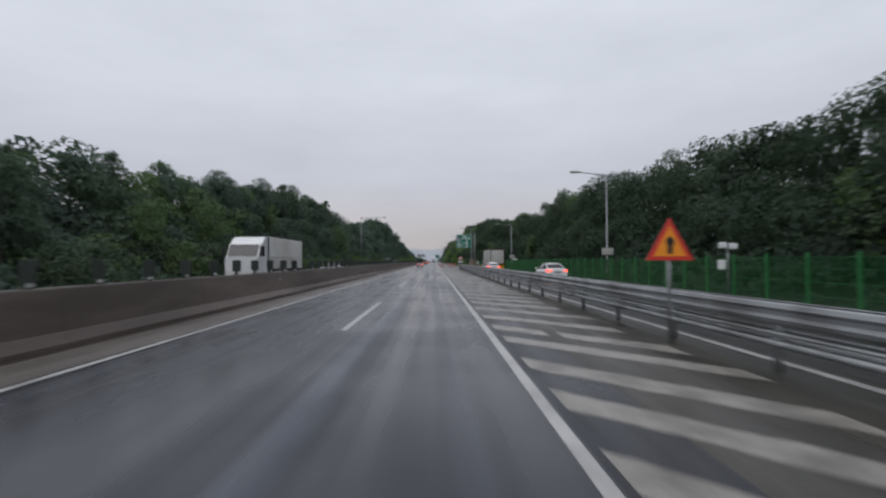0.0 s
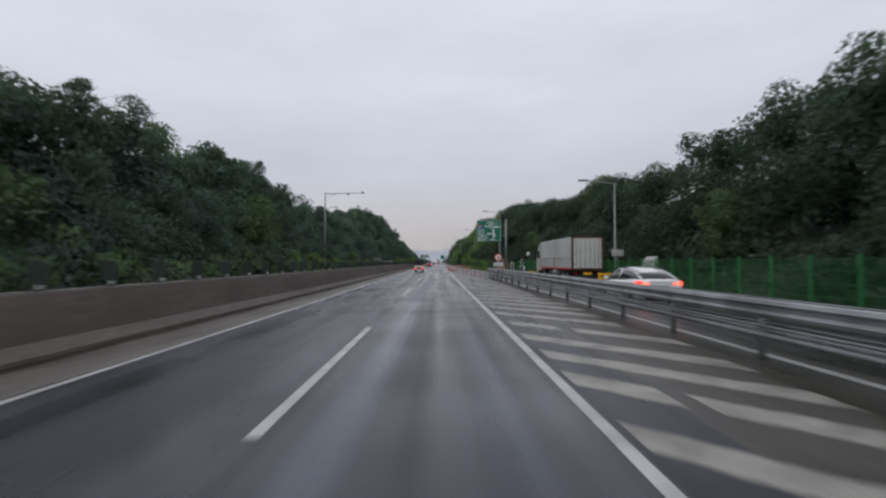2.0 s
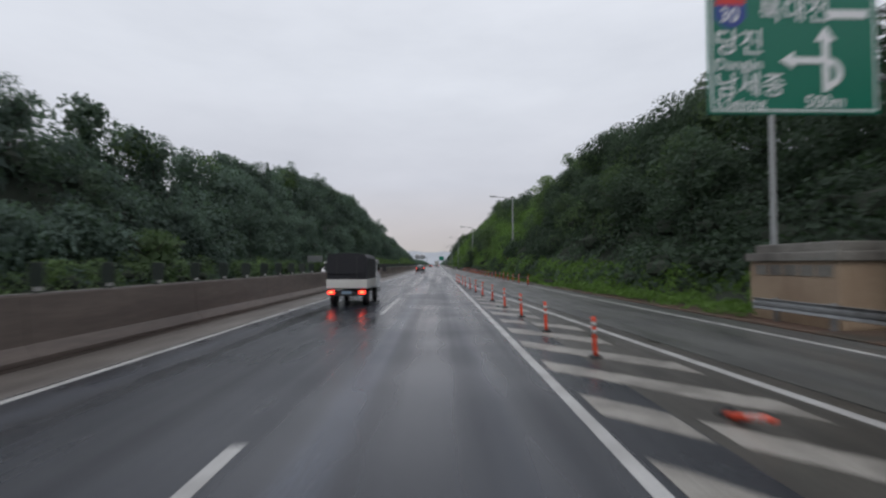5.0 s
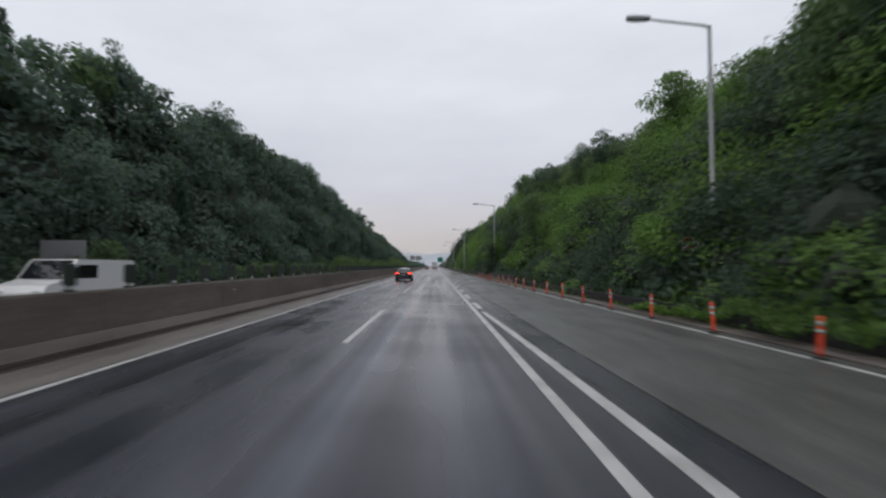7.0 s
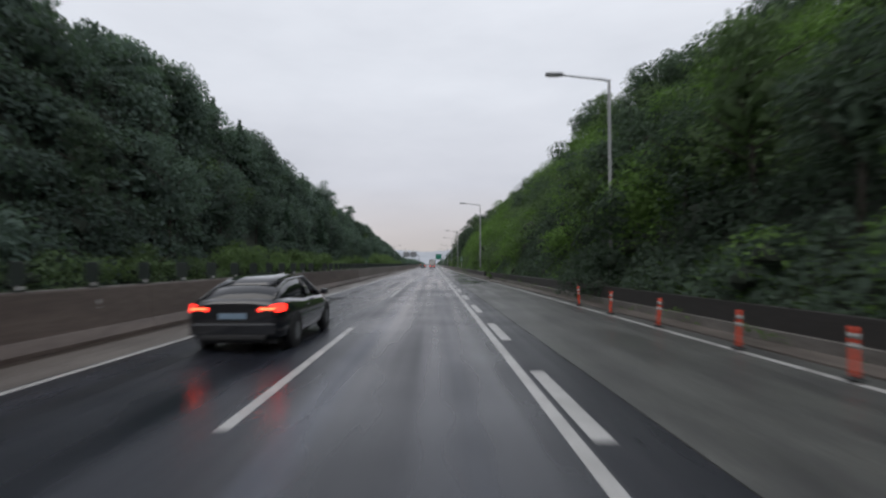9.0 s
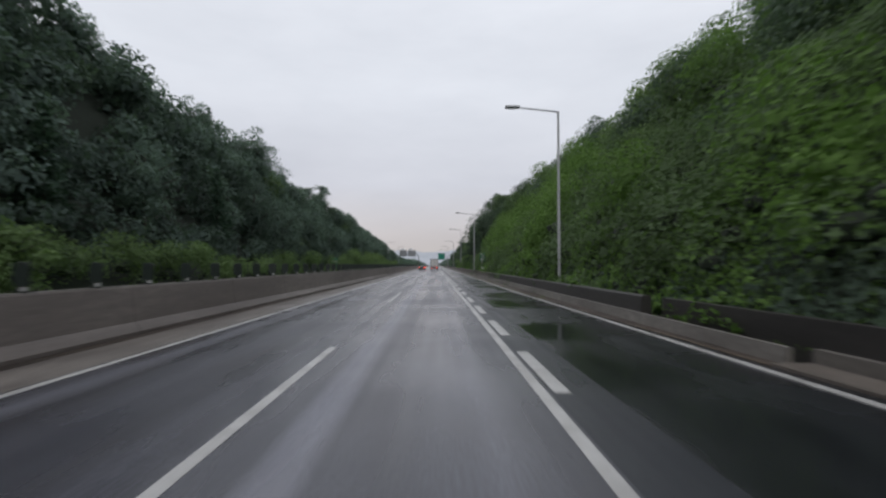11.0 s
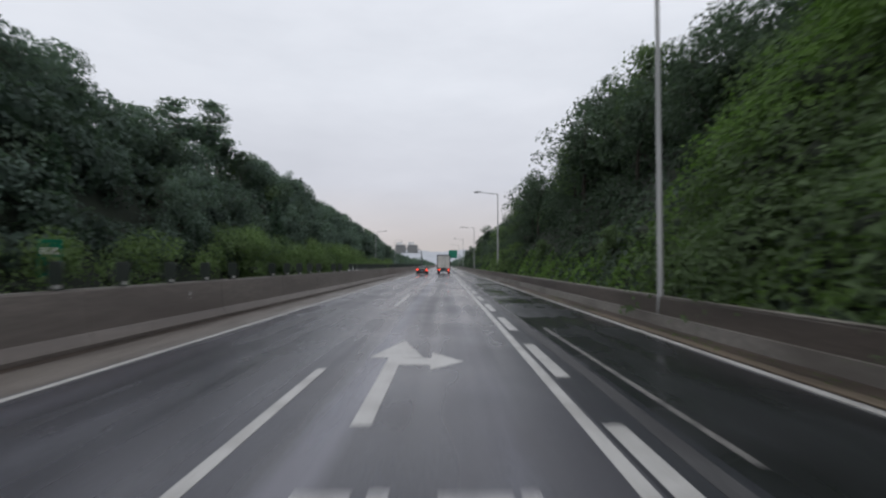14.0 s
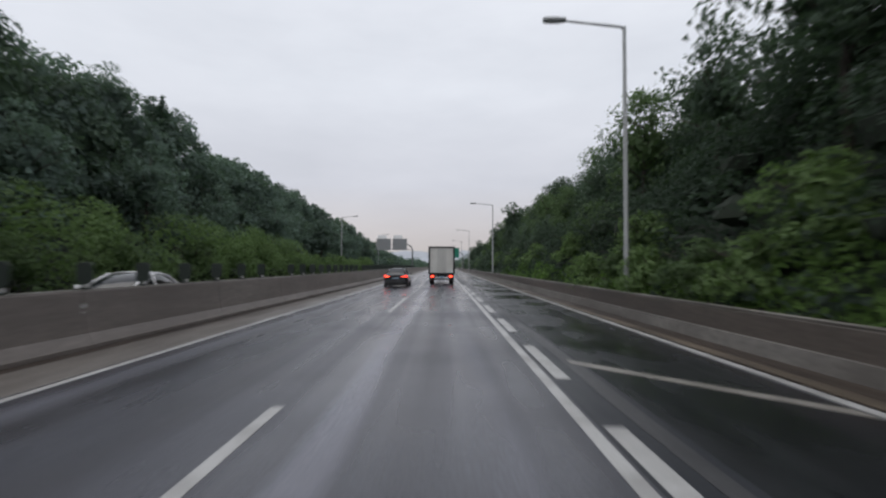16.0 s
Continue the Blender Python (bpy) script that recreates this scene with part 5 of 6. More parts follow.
def leaf_mesh(name, P, N, size, material, gen, wild=0.38, thin=0.55, droop=0.25, corners=4):
    """A leaf at each point P, facing roughly N: a folded lozenge, or a small pointed blade of three corners."""
    n = len(P)
    size = np.broadcast_to(np.asarray(size, float), (n,)) * gen.uniform(0.65, 1.3, n)
    nor = unit(N + gen.normal(0, wild, (n, 3)))
    tan = np.cross(nor, gen.normal(0, 1, (n, 3)))
    tan = unit(unit(tan) + np.array([0, 0, -droop]))
    side = unit(np.cross(nor, tan))
    L, W = size[:, None], (size * thin)[:, None]
    v = np.empty((n, corners, 3))
    v[:, 0] = P - tan * L * (0.5 if corners == 4 else 0.36) + (0 if corners == 4 else side * W * 0.52)
    v[:, 1] = P + side * W * 0.5 + nor * W * 0.16 + tan * L * 0.05
    v[:, corners - 2] = P + tan * L * 0.5 - nor * L * 0.12
    v[:, corners - 1] = P - side * W * 0.5 + nor * W * 0.16 + tan * L * (0.05 if corners == 4 else -0.36)
    me = bpy.data.meshes.new(name)
    me.vertices.add(n * corners)
    me.vertices.foreach_set("co", v.reshape(-1).astype(np.float32))
    me.loops.add(n * corners)
    me.loops.foreach_set("vertex_index", np.arange(n * corners, dtype=np.int32))
    me.polygons.add(n)
    me.polygons.foreach_set("loop_start", np.arange(0, n * corners, corners, dtype=np.int32))
    me.materials.append(material)
    me.update(calc_edges=True)
    return me


def limbs(gen, h, spread, n, base, material, r=0.14):
    bm = tube([(0, 0, -0.6), (0.05, 0.02, h * 0.3), (-0.04, 0.06, h * 0.6), (0.02, 0.0, h * 0.88)], [r, r * 0.8, r * 0.5, r * 0.15], 8)
    for k in range(n):
        a = 2.4 * k + gen.uniform(-0.4, 0.4)
        z = h * gen.uniform(base, 0.75)
        q = Vector((math.cos(a), math.sin(a), 0))
        ln = spread * gen.uniform(0.55, 0.95)
        tube([(0, 0, z), tuple(q * ln * 0.5 + Vector((0, 0, z + ln * 0.3))), tuple(q * ln + Vector((0, 0, z + ln * 0.55)))], [r * 0.45, r * 0.3, r * 0.1], 5, bm)
    return bm


def broadleaf(seed, label, material, h=8.0, spread=2.6, clumps=32, per=92, leaf=0.25, base=0.28, bark=BARK, name="broadleaf_tree"):
    gen = np.random.default_rng(seed)
    t = thing(name, label, "tree", None, "roadside woodland")
    part("trunk", limbs(gen, h, spread, 9, base, bark), bark, t)
    P, N, S = [], [], []
    for k in range(clumps):
        u = gen.uniform(0, 1)
        z = h * (base + (0.97 - base) * u)
        a = gen.uniform(0, 2 * math.pi)
        env = spread * (math.sin(math.pi * min(1, 0.18 + 0.80 * u)) ** 0.7)
        r = env * gen.uniform(0.35, 0.95)
        c = np.array([r * math.cos(a), r * math.sin(a), z])
        size = gen.uniform(0.75, 1.25) * spread * 0.36
        d = unit(gen.normal(0, 1, (per, 3)) + np.array([0, 0, 0.35]))
        rad = size * gen.uniform(0.55, 1.08, (per, 1)) * np.array([1.0, 1.0, 0.72])
        P.append(c + d * rad)
        N.append(unit(d + np.array([0, 0, 0.45])))
        S.append(np.full(per, leaf))
    m = clumps * 13
    d = unit(gen.normal(0, 1, (m, 3)))
    P.append(np.array([0, 0, h * 0.58]) + d * np.array([spread * 0.62, spread * 0.62, h * 0.30]) * gen.uniform(0.2, 0.8, (m, 1)))
    N.append(d)
    S.append(np.full(m, leaf * 2.1))
    part("crown", leaf_mesh("crown", np.concatenate(P), np.concatenate(N), np.concatenate(S) * 1.12, material, gen, corners=3), material, t)
    return t


def conifer(seed, label, material, h=9.0, spread=1.9):
    gen = np.random.default_rng(seed)
    t = thing("pine_tree", label, "tree", None, "roadside woodland")
    part("trunk", tube([(0, 0, -0.6), (0, 0, h * 0.5), (0.05, 0, h)], [0.15, 0.1, 0.02], 8), BARK, t)
    P, N = [], []
    for lev in range(22):
        u = lev / 21
        z = h * (0.2 + 0.79 * u)
        reach = spread * (1 - u) ** 0.75 + 0.12
        for k in range(7):
            a = 2 * math.pi * k / 7 + 0.7 * lev + gen.uniform(-0.3, 0.3)
            ln = reach * gen.uniform(0.6, 1.1)
            m = max(4, int(13 * ln))
            s = gen.uniform(0.1, 1, m)
            P.append(np.stack([math.cos(a) * ln * s, math.sin(a) * ln * s, z + 0.22 * ln * s - 0.3 * ln * s * s + gen.normal(0, 0.08, m)], 1) + gen.normal(0, 0.09, (m, 3)))
            N.append(np.tile([0.25 * math.cos(a), 0.25 * math.sin(a), 1.0], (m, 1)))
    P, N = np.concatenate(P), np.concatenate(N)
    part("crown", leaf_mesh("crown", P, N, 0.46, material, gen, 0.5, 0.42, 0.1, 3), material, t)
    return t


def tall_thin(seed, label, material, h=11.0):
    """A slender tree with a long bare stem and an airy top."""
    return broadleaf(seed, label, material, h, 1.9, 17, 62, 0.30, 0.55, BARK_PALE, "locust_tree")


WEST = [broadleaf(1, "dark green broadleaf tree on the wooded bank", LEAF_DARK), broadleaf(2, "bluish dark broadleaf tree on the wooded bank", LEAF_BLUE, spread=3.0, clumps=30),
        broadleaf(3, "mid green oak-like tree on the wooded bank", LEAF_MID, 7.6, 2.8), broadleaf(4, "narrow dark broadleaf tree on the wooded bank", LEAF_DARK, 8.6, 2.1, 22),
        conifer(5, "dark green conifer with a pointed top", NEEDLE), tall_thin(6, "slender tree with a bare pale stem and airy crown", LEAF_HAZED)]
EAST = [broadleaf(11, "dark green broadleaf tree above the bank", LEAF_DARK, 7.8, 2.7), broadleaf(12, "mid green broadleaf tree above the bank", LEAF_MID, 7.6, 2.9, 30),
        broadleaf(13, "bright green broadleaf tree above the bank", LEAF_LIGHT, 7.0, 2.6), tall_thin(14, "slender locust tree with airy crown", LEAF_MID, 9.5)]
WEST_FAR = [broadleaf(41, "greyish broadleaf tree far along the wooded bank, haze put into its leaf colour", LEAF_HAZED, clumps=22, per=34, leaf=0.42), broadleaf(42, "bluish broadleaf tree far along the wooded bank", LEAF_BLUE, spread=3.0, clumps=22, per=34, leaf=0.42)]
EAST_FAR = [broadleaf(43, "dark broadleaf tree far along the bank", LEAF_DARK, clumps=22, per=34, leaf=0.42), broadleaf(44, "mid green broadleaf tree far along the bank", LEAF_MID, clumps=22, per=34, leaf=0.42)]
# mid-distance set: its paled leaf colours stand for the mist
WEST_MID = [broadleaf(45, "greyish green broadleaf tree on the wooded bank, leaves paled to stand for mist", LEAF_HAZED), broadleaf(46, "bluish broad tree on the wooded bank", LEAF_BLUE, spread=3.0, clumps=30), WEST[3], WEST[4], WEST[5]]
placed = set()
rng = random.Random(21)


def replant(src, m):
    """A copy of a planted thing at the pose and scale m, whatever scale the first one has."""
    return copy_thing(src, m @ Matrix.Diagonal((*(1 / s for s in src.scale), 1)))


def plant(kinds, weights, x, y, top, low=3.5, high=11.5):
    if y > 405:
        kinds, weights = (WEST_FAR if x < 0 else EAST_FAR), (1, 1)
    src = rng.choices(kinds, weights)[0]
    z = ground_z(x, y)
    natural = {"broadleaf_tree": 8.0, "pine_tree": 9.0, "locust_tree": 10.5}[src.name.split(".")[0]]
    h = min(high, max(low, (top - z) * rng.uniform(0.80, 1.02)))
    k = h / natural
    wide = k * rng.uniform(0.9, 1.15)
    m = pose(x, y, z - 0.05, rng.uniform(-4, 4), rng.uniform(-4, 4), rng.uniform(0, 360)) @ Matrix.Diagonal((wide, wide, k, 1))
    if src not in placed:
        placed.add(src)
        src.matrix_basis = m
        return src
    return replant(src, m)


# trees that stand out singly
y = -12.0
while y < 540:
    if 349 < y < 362:
        y = 362
    pine = 6.0 if 150 < y < 300 else 0.8
    plant(*((WEST, (4, 4, 1, 4, pine, 0.8)) if y < 110 else (WEST_MID, (5, 4, 1, pine, 0.8))), -24.0 + rng.uniform(-1.5, 1.5), y, ridge_w(y) + rng.uniform(-0.6, 0.8))
    y += rng.uniform(6.5, 9.0)
y = -10.0
while y < 480:
    plant(*((WEST, (5, 4, 3, 3, 0.6, 0)) if y < 110 else (WEST_MID, (5, 4, 1, 0.6, 0))), -18.0 + rng.uniform(-0.8, 0.8), y, 3.6 + 0.36 * ridge_w(y) + rng.uniform(-0.8, 0.8), 3.5, 9.5)
    y += rng.uniform(8.5, 12.5)
for yy, xx, top in ((357.3, -26.0, 20.5), (353.0, -27.4, 19.5), (361.0, -26.8, 19.0)):
    z = ground_z(xx, yy)
    replant(WEST[5], pose(xx, yy, z - 0.05, 0, 0, 40 * yy) @ Matrix.Diagonal((1.7, 1.7, (top - z) / 10.5, 1)))
y = -14.0
while y < 124:
    plant(EAST, (6, 0.7, 0, 0.3), 21.5 + rng.uniform(-1.5, 1.5), y, ridge_e(y) + rng.uniform(-0.8, 0.6))
    y += rng.uniform(6.0, 8.5)
y = -10.0
while y < 122:
    plant(EAST, (6, 0.7, 0.1, 0.1), 17.6 + rng.uniform(-0.6, 0.6), y, 6.4 + rng.uniform(-1, 1), 4, 8)
    y += rng.uniform(9.0, 13.0)
y = 126.0
while y < 330:
    plant(EAST, (6, 2, 0.3, 1.2), 22.0 + rng.uniform(-1.5, 1.5), y, ridge_e(y) + rng.uniform(-0.8, 1.6), 4.0)
    y += rng.uniform(6.0, 9.5)
for xx, yy, top, kind in ((22.0, 296.0, 20.5, 0), (14.0, 329.0, 16.4, 1), (14.6, 337.5, 17.0, 0), (20.5, 203.0, 17.6, 0), (21.0, 210.5, 18.4, 0)):
    plant([EAST[kind]], (1,), xx, yy, top, 4.0, 14.0)
y = 128.0
while y < 166:
    plant(EAST, (5, 3, 0.4, 0), 15.0 + rng.uniform(-1.0, 1.0), y, ground_z(15.0, y) + rng.uniform(4.2, 6.2), 3.5, 7)
    y += rng.uniform(6.0, 8.5)
for k in range(7):
    yy = 201.5 + 4.3 * k + rng.uniform(-0.8, 0.8)
    xx = foot_e(yy) + 2.4 + rng.uniform(-0.4, 0.6)
    plant(EAST, (4, 2, 0.2, 0), xx, yy, ground_z(xx, yy) + rng.uniform(5.5, 7.0), 5.0, 7.5)
y = 258.0
while y < 520:
    near = smooth01((y - 290) / 35)
    x = 15.5 - 3.5 * near + rng.uniform(-1.2, 1.2)
    plant(EAST, (5, 4, 0.8, 0.9) if y < 318 else (6, 2.5, 0.3, 0.9), x, y, (ground_z(x, y) + 4.4) * (1 - near) + (ridge_e(y) * 0.78) * near + rng.uniform(-1.0, 0.8), 2.6, 8.5)
    y += rng.uniform(5.5, 8.5)


# ---- massed foliage, clump by clump ----
core = bmesh.new()
bmesh.ops.create_icosphere(core, subdivisions=1, radius=1.0)
ICO_V = np.array([tuple(v.co) for v in core.verts])
ICO_F = np.array([[v.index for v in f.verts] for f in core.faces])
core.free()


def heaps(name, label, material, centres, leaf, dense, seed, flatten=0.8, category="woods", wild=0.3, thin=0.6):
    """centres: rows of x, y, z and radius; leaves over the upper side of each clump, sparse on the side turned from the road; coarser far down the road."""
    gen = np.random.default_rng(seed)
    P, N, S = [], [], []
    for x, y, z, r in centres:
        far = smooth01((y - 360) / 140)
        off = abs(x - 2)
        fine = 0.6 if off < 10.5 else 0.72 if off < 14 else 0.82 if off < 21 else 1.15 if off > 24 else 1.0
        fine = fine + (1.0 - fine) * far if fine < 1 else fine
        if category == "creepers":
            fine = max(0.85, fine)
        n = max(8, int(dense * r * r * (1 - 0.75 * far) / fine ** 1.8))
        d = unit(gen.normal(0, 1, (n, 3)) + np.array([0, 0, 0.5]))
        to_road = -d[:, 0] if x > 0 else d[:, 0]
        d = d[(to_road > -0.25) | (gen.random(n) < 0.3)]
        n = len(d)
        P.append(np.array([x, y, z]) + d * (r * gen.uniform(0.74, 1.06, (n, 1))) * np.array([1, 1, flatten]))
        N.append(unit(d + np.array([0, 0, 0.55])))
        S.append(np.full(n, leaf * fine * (1 + 1.1 * far)))
        if z - ground_z(x, y) >= 1.3:
            m = n // 4
            d = unit(gen.normal(0, 1, (m, 3)))
            P.append(np.array([x, y, z]) + d * (r * gen.uniform(0.25, 0.8, (m, 1))) * np.array([1, 1, flatten]))
            N.append(d)
            S.append(np.full(m, leaf * fine * 2.0))
    me = leaf_mesh(name, np.concatenate(P), np.concatenate(N), np.concatenate(S), material, gen, wild, thin, 0.3, 3)
    ob = tagged(new(name, me), label, category, kind="stuff")
    # dark cores added inside the low clumps, coloured to stand for inner shade
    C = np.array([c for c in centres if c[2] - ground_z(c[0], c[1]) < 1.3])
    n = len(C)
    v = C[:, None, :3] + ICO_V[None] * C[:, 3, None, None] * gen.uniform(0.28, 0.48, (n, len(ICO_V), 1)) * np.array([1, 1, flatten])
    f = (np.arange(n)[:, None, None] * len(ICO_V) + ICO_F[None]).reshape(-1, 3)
    cores = mesh("twigs", v.reshape(-1, 3).tolist(), f.tolist(), SHADE_CORE)
    part("twigs", cores, SHADE_CORE, ob, "dark cores added to stand for the shade inside the clumps")
    return ob


def crest(y, seed):
    """Uneven line of the tree tops."""
    return 1.5 * noise.noise((y * 0.11, seed, 0.0)) + 0.9 * noise.noise((y * 0.31, seed, 4.0))


def canopy_w(x, y):
    u = smooth01((-16.0 - x) / 8.5)
    return 3.2 + (ridge_w(y) - 0.4 + crest(y, 1.0) - 3.2) * u


def canopy_e(x, y):
    if y < 118:
        u = smooth01((x - 16.2) / 6.0)
        return 4.5 + (ridge_e(y) - 0.3 + crest(y, 5.0) - 4.5) * u
    reach = 7.0 if y < 165 else 10.5 - 4.5 * smooth01((y - 285) / 35)
    u = min(1.0, max(0.0, (x - foot_e(y) - 1.5) / reach))
    return 2.2 + (ridge_e(y) * 0.98 - 0.2 + crest(y, 5.0) - 2.2) * u ** 0.9


sets = {"w0": [], "w1": [], "w2": [], "w3": [], "e0": [], "e1": [], "e2": [], "e3": []}
crng = random.Random(77)
for i in range(2250):
    y = -18 + 640 * crng.random()
    x = (-16.9 if y < 235 else -18.4) - 10.5 * crng.random()
    r = crng.uniform(1.1, 2.5)
    z = canopy_w(x, y) - r * 0.8 + crng.uniform(-1.6, 0.2) + 0.9 * noise.noise((x * 0.2, y * 0.2, 1.0))
    if i % 5 < 2:
        z = ground_z(x, y) + crng.uniform(0.1, 1.6)
    pick = noise.noise((x * 0.12, y * 0.12, 9.0)) + crng.uniform(-0.35, 0.35)
    sort = "w0" if pick < -0.05 else "w1" if pick < 0.25 else "w2"
    # further along, clumps swap to paler leaves that stand for mist
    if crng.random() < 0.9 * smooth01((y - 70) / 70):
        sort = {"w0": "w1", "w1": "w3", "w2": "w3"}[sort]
    if 349 < y < 363 and x > -26.5 and z > 6.0:
        continue
    sets[sort].append((x, y, max(0.5, z), r))
for i in range(170):
    y = 236 + 112 * crng.random()
    sets["w1"].append((-16.6 - 2.2 * crng.random(), y, 1.0 + 3.2 * crng.random(), crng.uniform(0.9, 1.5)))
for i in range(2050):
    y = -18 + 620 * crng.random()
    if 172 < y < 252:
        x = 20.0 + 8.0 * crng.random()
    elif y < 118:
        x = 16.8 + 11.0 * crng.random()
    else:
        x = foot_e(y) + (2.2 if y < 252 or y > 330 else 5.5) + 14.0 * crng.random() ** 1.2
    r = crng.uniform(1.0, 2.3)
    z = canopy_e(x, y) - r * 0.8 + crng.uniform(-1.5, 0.2) + 0.9 * noise.noise((x * 0.2, y * 0.2, 2.0))
    if i % 5 < 2:
        z = ground_z(x, y) + crng.uniform(0.1, 1.6)
    # dark stretches: fewer light clumps, and leaves with shade painted into their colour
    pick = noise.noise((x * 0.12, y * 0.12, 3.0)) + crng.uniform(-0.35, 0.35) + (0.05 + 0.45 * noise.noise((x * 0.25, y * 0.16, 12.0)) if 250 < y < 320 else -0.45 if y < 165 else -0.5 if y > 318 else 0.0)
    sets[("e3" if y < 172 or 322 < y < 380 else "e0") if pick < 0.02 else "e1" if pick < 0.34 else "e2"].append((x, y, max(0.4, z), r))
for i in range(190):
    y = 132 + 44 * crng.random()
    x = foot_e(y) + 5.5 + 8.5 * crng.random()
    g = ground_z(x, y) + 0.8
    pick = "e0" if crng.random() < 0.7 else "e1"
    sets[pick].append((x, y, g + max(0.0, canopy_e(x, y) - 1.2 - g) * crng.random(), crng.uniform(1.1, 1.9)))
heaps("woodland", "dense dark green woodland on the far bank", LEAF_DARK, sets["w0"], 0.36, 78, 71)
heaps("woodland", "dense bluish green woodland on the far bank", LEAF_BLUE, sets["w1"], 0.36, 78, 72)
heaps("woodland", "mid green patches in the woodland on the far bank", LEAF_MID, sets["w2"], 0.36, 78, 73)
heaps("woodland", "greyish green woodland further along the far bank, mist put into its leaf colour", LEAF_HAZED, sets["w3"], 0.36, 78, 79)
heaps("woodland", "dense dark green woodland above the slip road", LEAF_DARK, sets["e0"], 0.28, 112, 74)
heaps("woodland", "very dark green woodland, shade put into its leaf colour", LEAF_SHADED, sets["e3"], 0.28, 112, 85)
heaps("woodland", "mid green woodland on the near bank", LEAF_MID, sets["e1"], 0.28, 112, 75)
heaps("woodland", "light green patches in the woodland on the near bank", LEAF_LIGHT, sets["e2"], 0.28, 112, 76)
low_fill = []
for i in range(2700):
    y = -18 + 560 * crng.random()
    x = (-15.8 if y < 235 else -17.6) - 11.0 * crng.random()
    low_fill.append((x, y, ground_z(x, y) + crng.uniform(-0.3, 0.5), crng.uniform(1.1, 1.8)))
heaps("undergrowth", "dark bluish undergrowth covering the far bank", LEAF_BLUE, low_fill, 0.5, 32, 78, 0.7, "undergrowth")
low_fill = []
for i in range(800):
    y = -18 + 150 * crng.random()
    x = foot_e(y) + 0.6 + 11.5 * crng.random()
    low_fill.append((x, y, ground_z(x, y) + crng.uniform(-0.2, 0.8), crng.uniform(1.0, 1.8)))
# leaf colour darkened to stand for shade between the trees
heaps("undergrowth", "undergrowth between the trees above the slip road, leaves darkened for shade", LEAF_SHADED, low_fill, 0.4, 40, 83, 0.7, "undergrowth")
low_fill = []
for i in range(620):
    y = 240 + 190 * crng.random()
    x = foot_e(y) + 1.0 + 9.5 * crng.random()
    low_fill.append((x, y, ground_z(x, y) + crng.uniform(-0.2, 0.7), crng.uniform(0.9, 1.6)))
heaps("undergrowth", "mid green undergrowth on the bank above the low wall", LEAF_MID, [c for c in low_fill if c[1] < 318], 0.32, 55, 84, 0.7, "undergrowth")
# beyond y = 318 the shade under the trees is in the leaf colour
heaps("undergrowth", "undergrowth under the roadside trees, shade put into its dark leaf colour", LEAF_SHADED, [c for c in low_fill if c[1] >= 318], 0.32, 55, 87, 0.7, "undergrowth")
# creepers billowing over the cut slope
vine, vine_dark = [], []
for i in range(1500):
    y = 150 + 166 * crng.random()
    u = crng.random() ** 1.1
    reach = 12.3 if y < 252 else 12.3 - 6.0 * smooth01((y - 252) / 40)
    x = foot_e(y) + 0.15 + reach * u
    large = crng.random() < 0.45 and u > 0.12
    r = crng.uniform(1.4, 2.6) if large else crng.uniform(0.6, 1.2)
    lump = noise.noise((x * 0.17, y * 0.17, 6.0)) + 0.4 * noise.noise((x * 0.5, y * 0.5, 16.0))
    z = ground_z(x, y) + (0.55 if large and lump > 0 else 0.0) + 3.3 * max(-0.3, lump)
    # low lumps go to the dark set, which paints shade into the hollows
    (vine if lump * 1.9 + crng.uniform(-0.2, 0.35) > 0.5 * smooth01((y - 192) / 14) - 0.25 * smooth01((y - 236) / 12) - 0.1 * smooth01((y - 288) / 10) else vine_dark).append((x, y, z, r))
for x, y in ((11.6, 165.8), (10.2, 216.9)):
    for i in range(26):
        z = 0.4 + 4.0 * crng.random()
        vine_dark.append((x - 1.0 + 0.16 * z + crng.uniform(-0.2, 0.5), y + crng.uniform(-2.2, 2.2), z, crng.uniform(0.5, 0.85)))
heaps("creepers", "bright green creepers billowing over the steep bank", LEAF_VINE, vine, 0.185, 170, 81, 0.8, "creepers", 0.3)
heaps("creepers", "darker green creepers in the hollows of the bank, shade put into their leaves", LEAF_SHADED, [c for c in vine_dark if c[1] < 238], 0.21, 130, 82, 0.8, "creepers", 0.3)
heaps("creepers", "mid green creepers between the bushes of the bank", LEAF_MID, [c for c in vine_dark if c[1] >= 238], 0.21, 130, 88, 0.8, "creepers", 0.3)


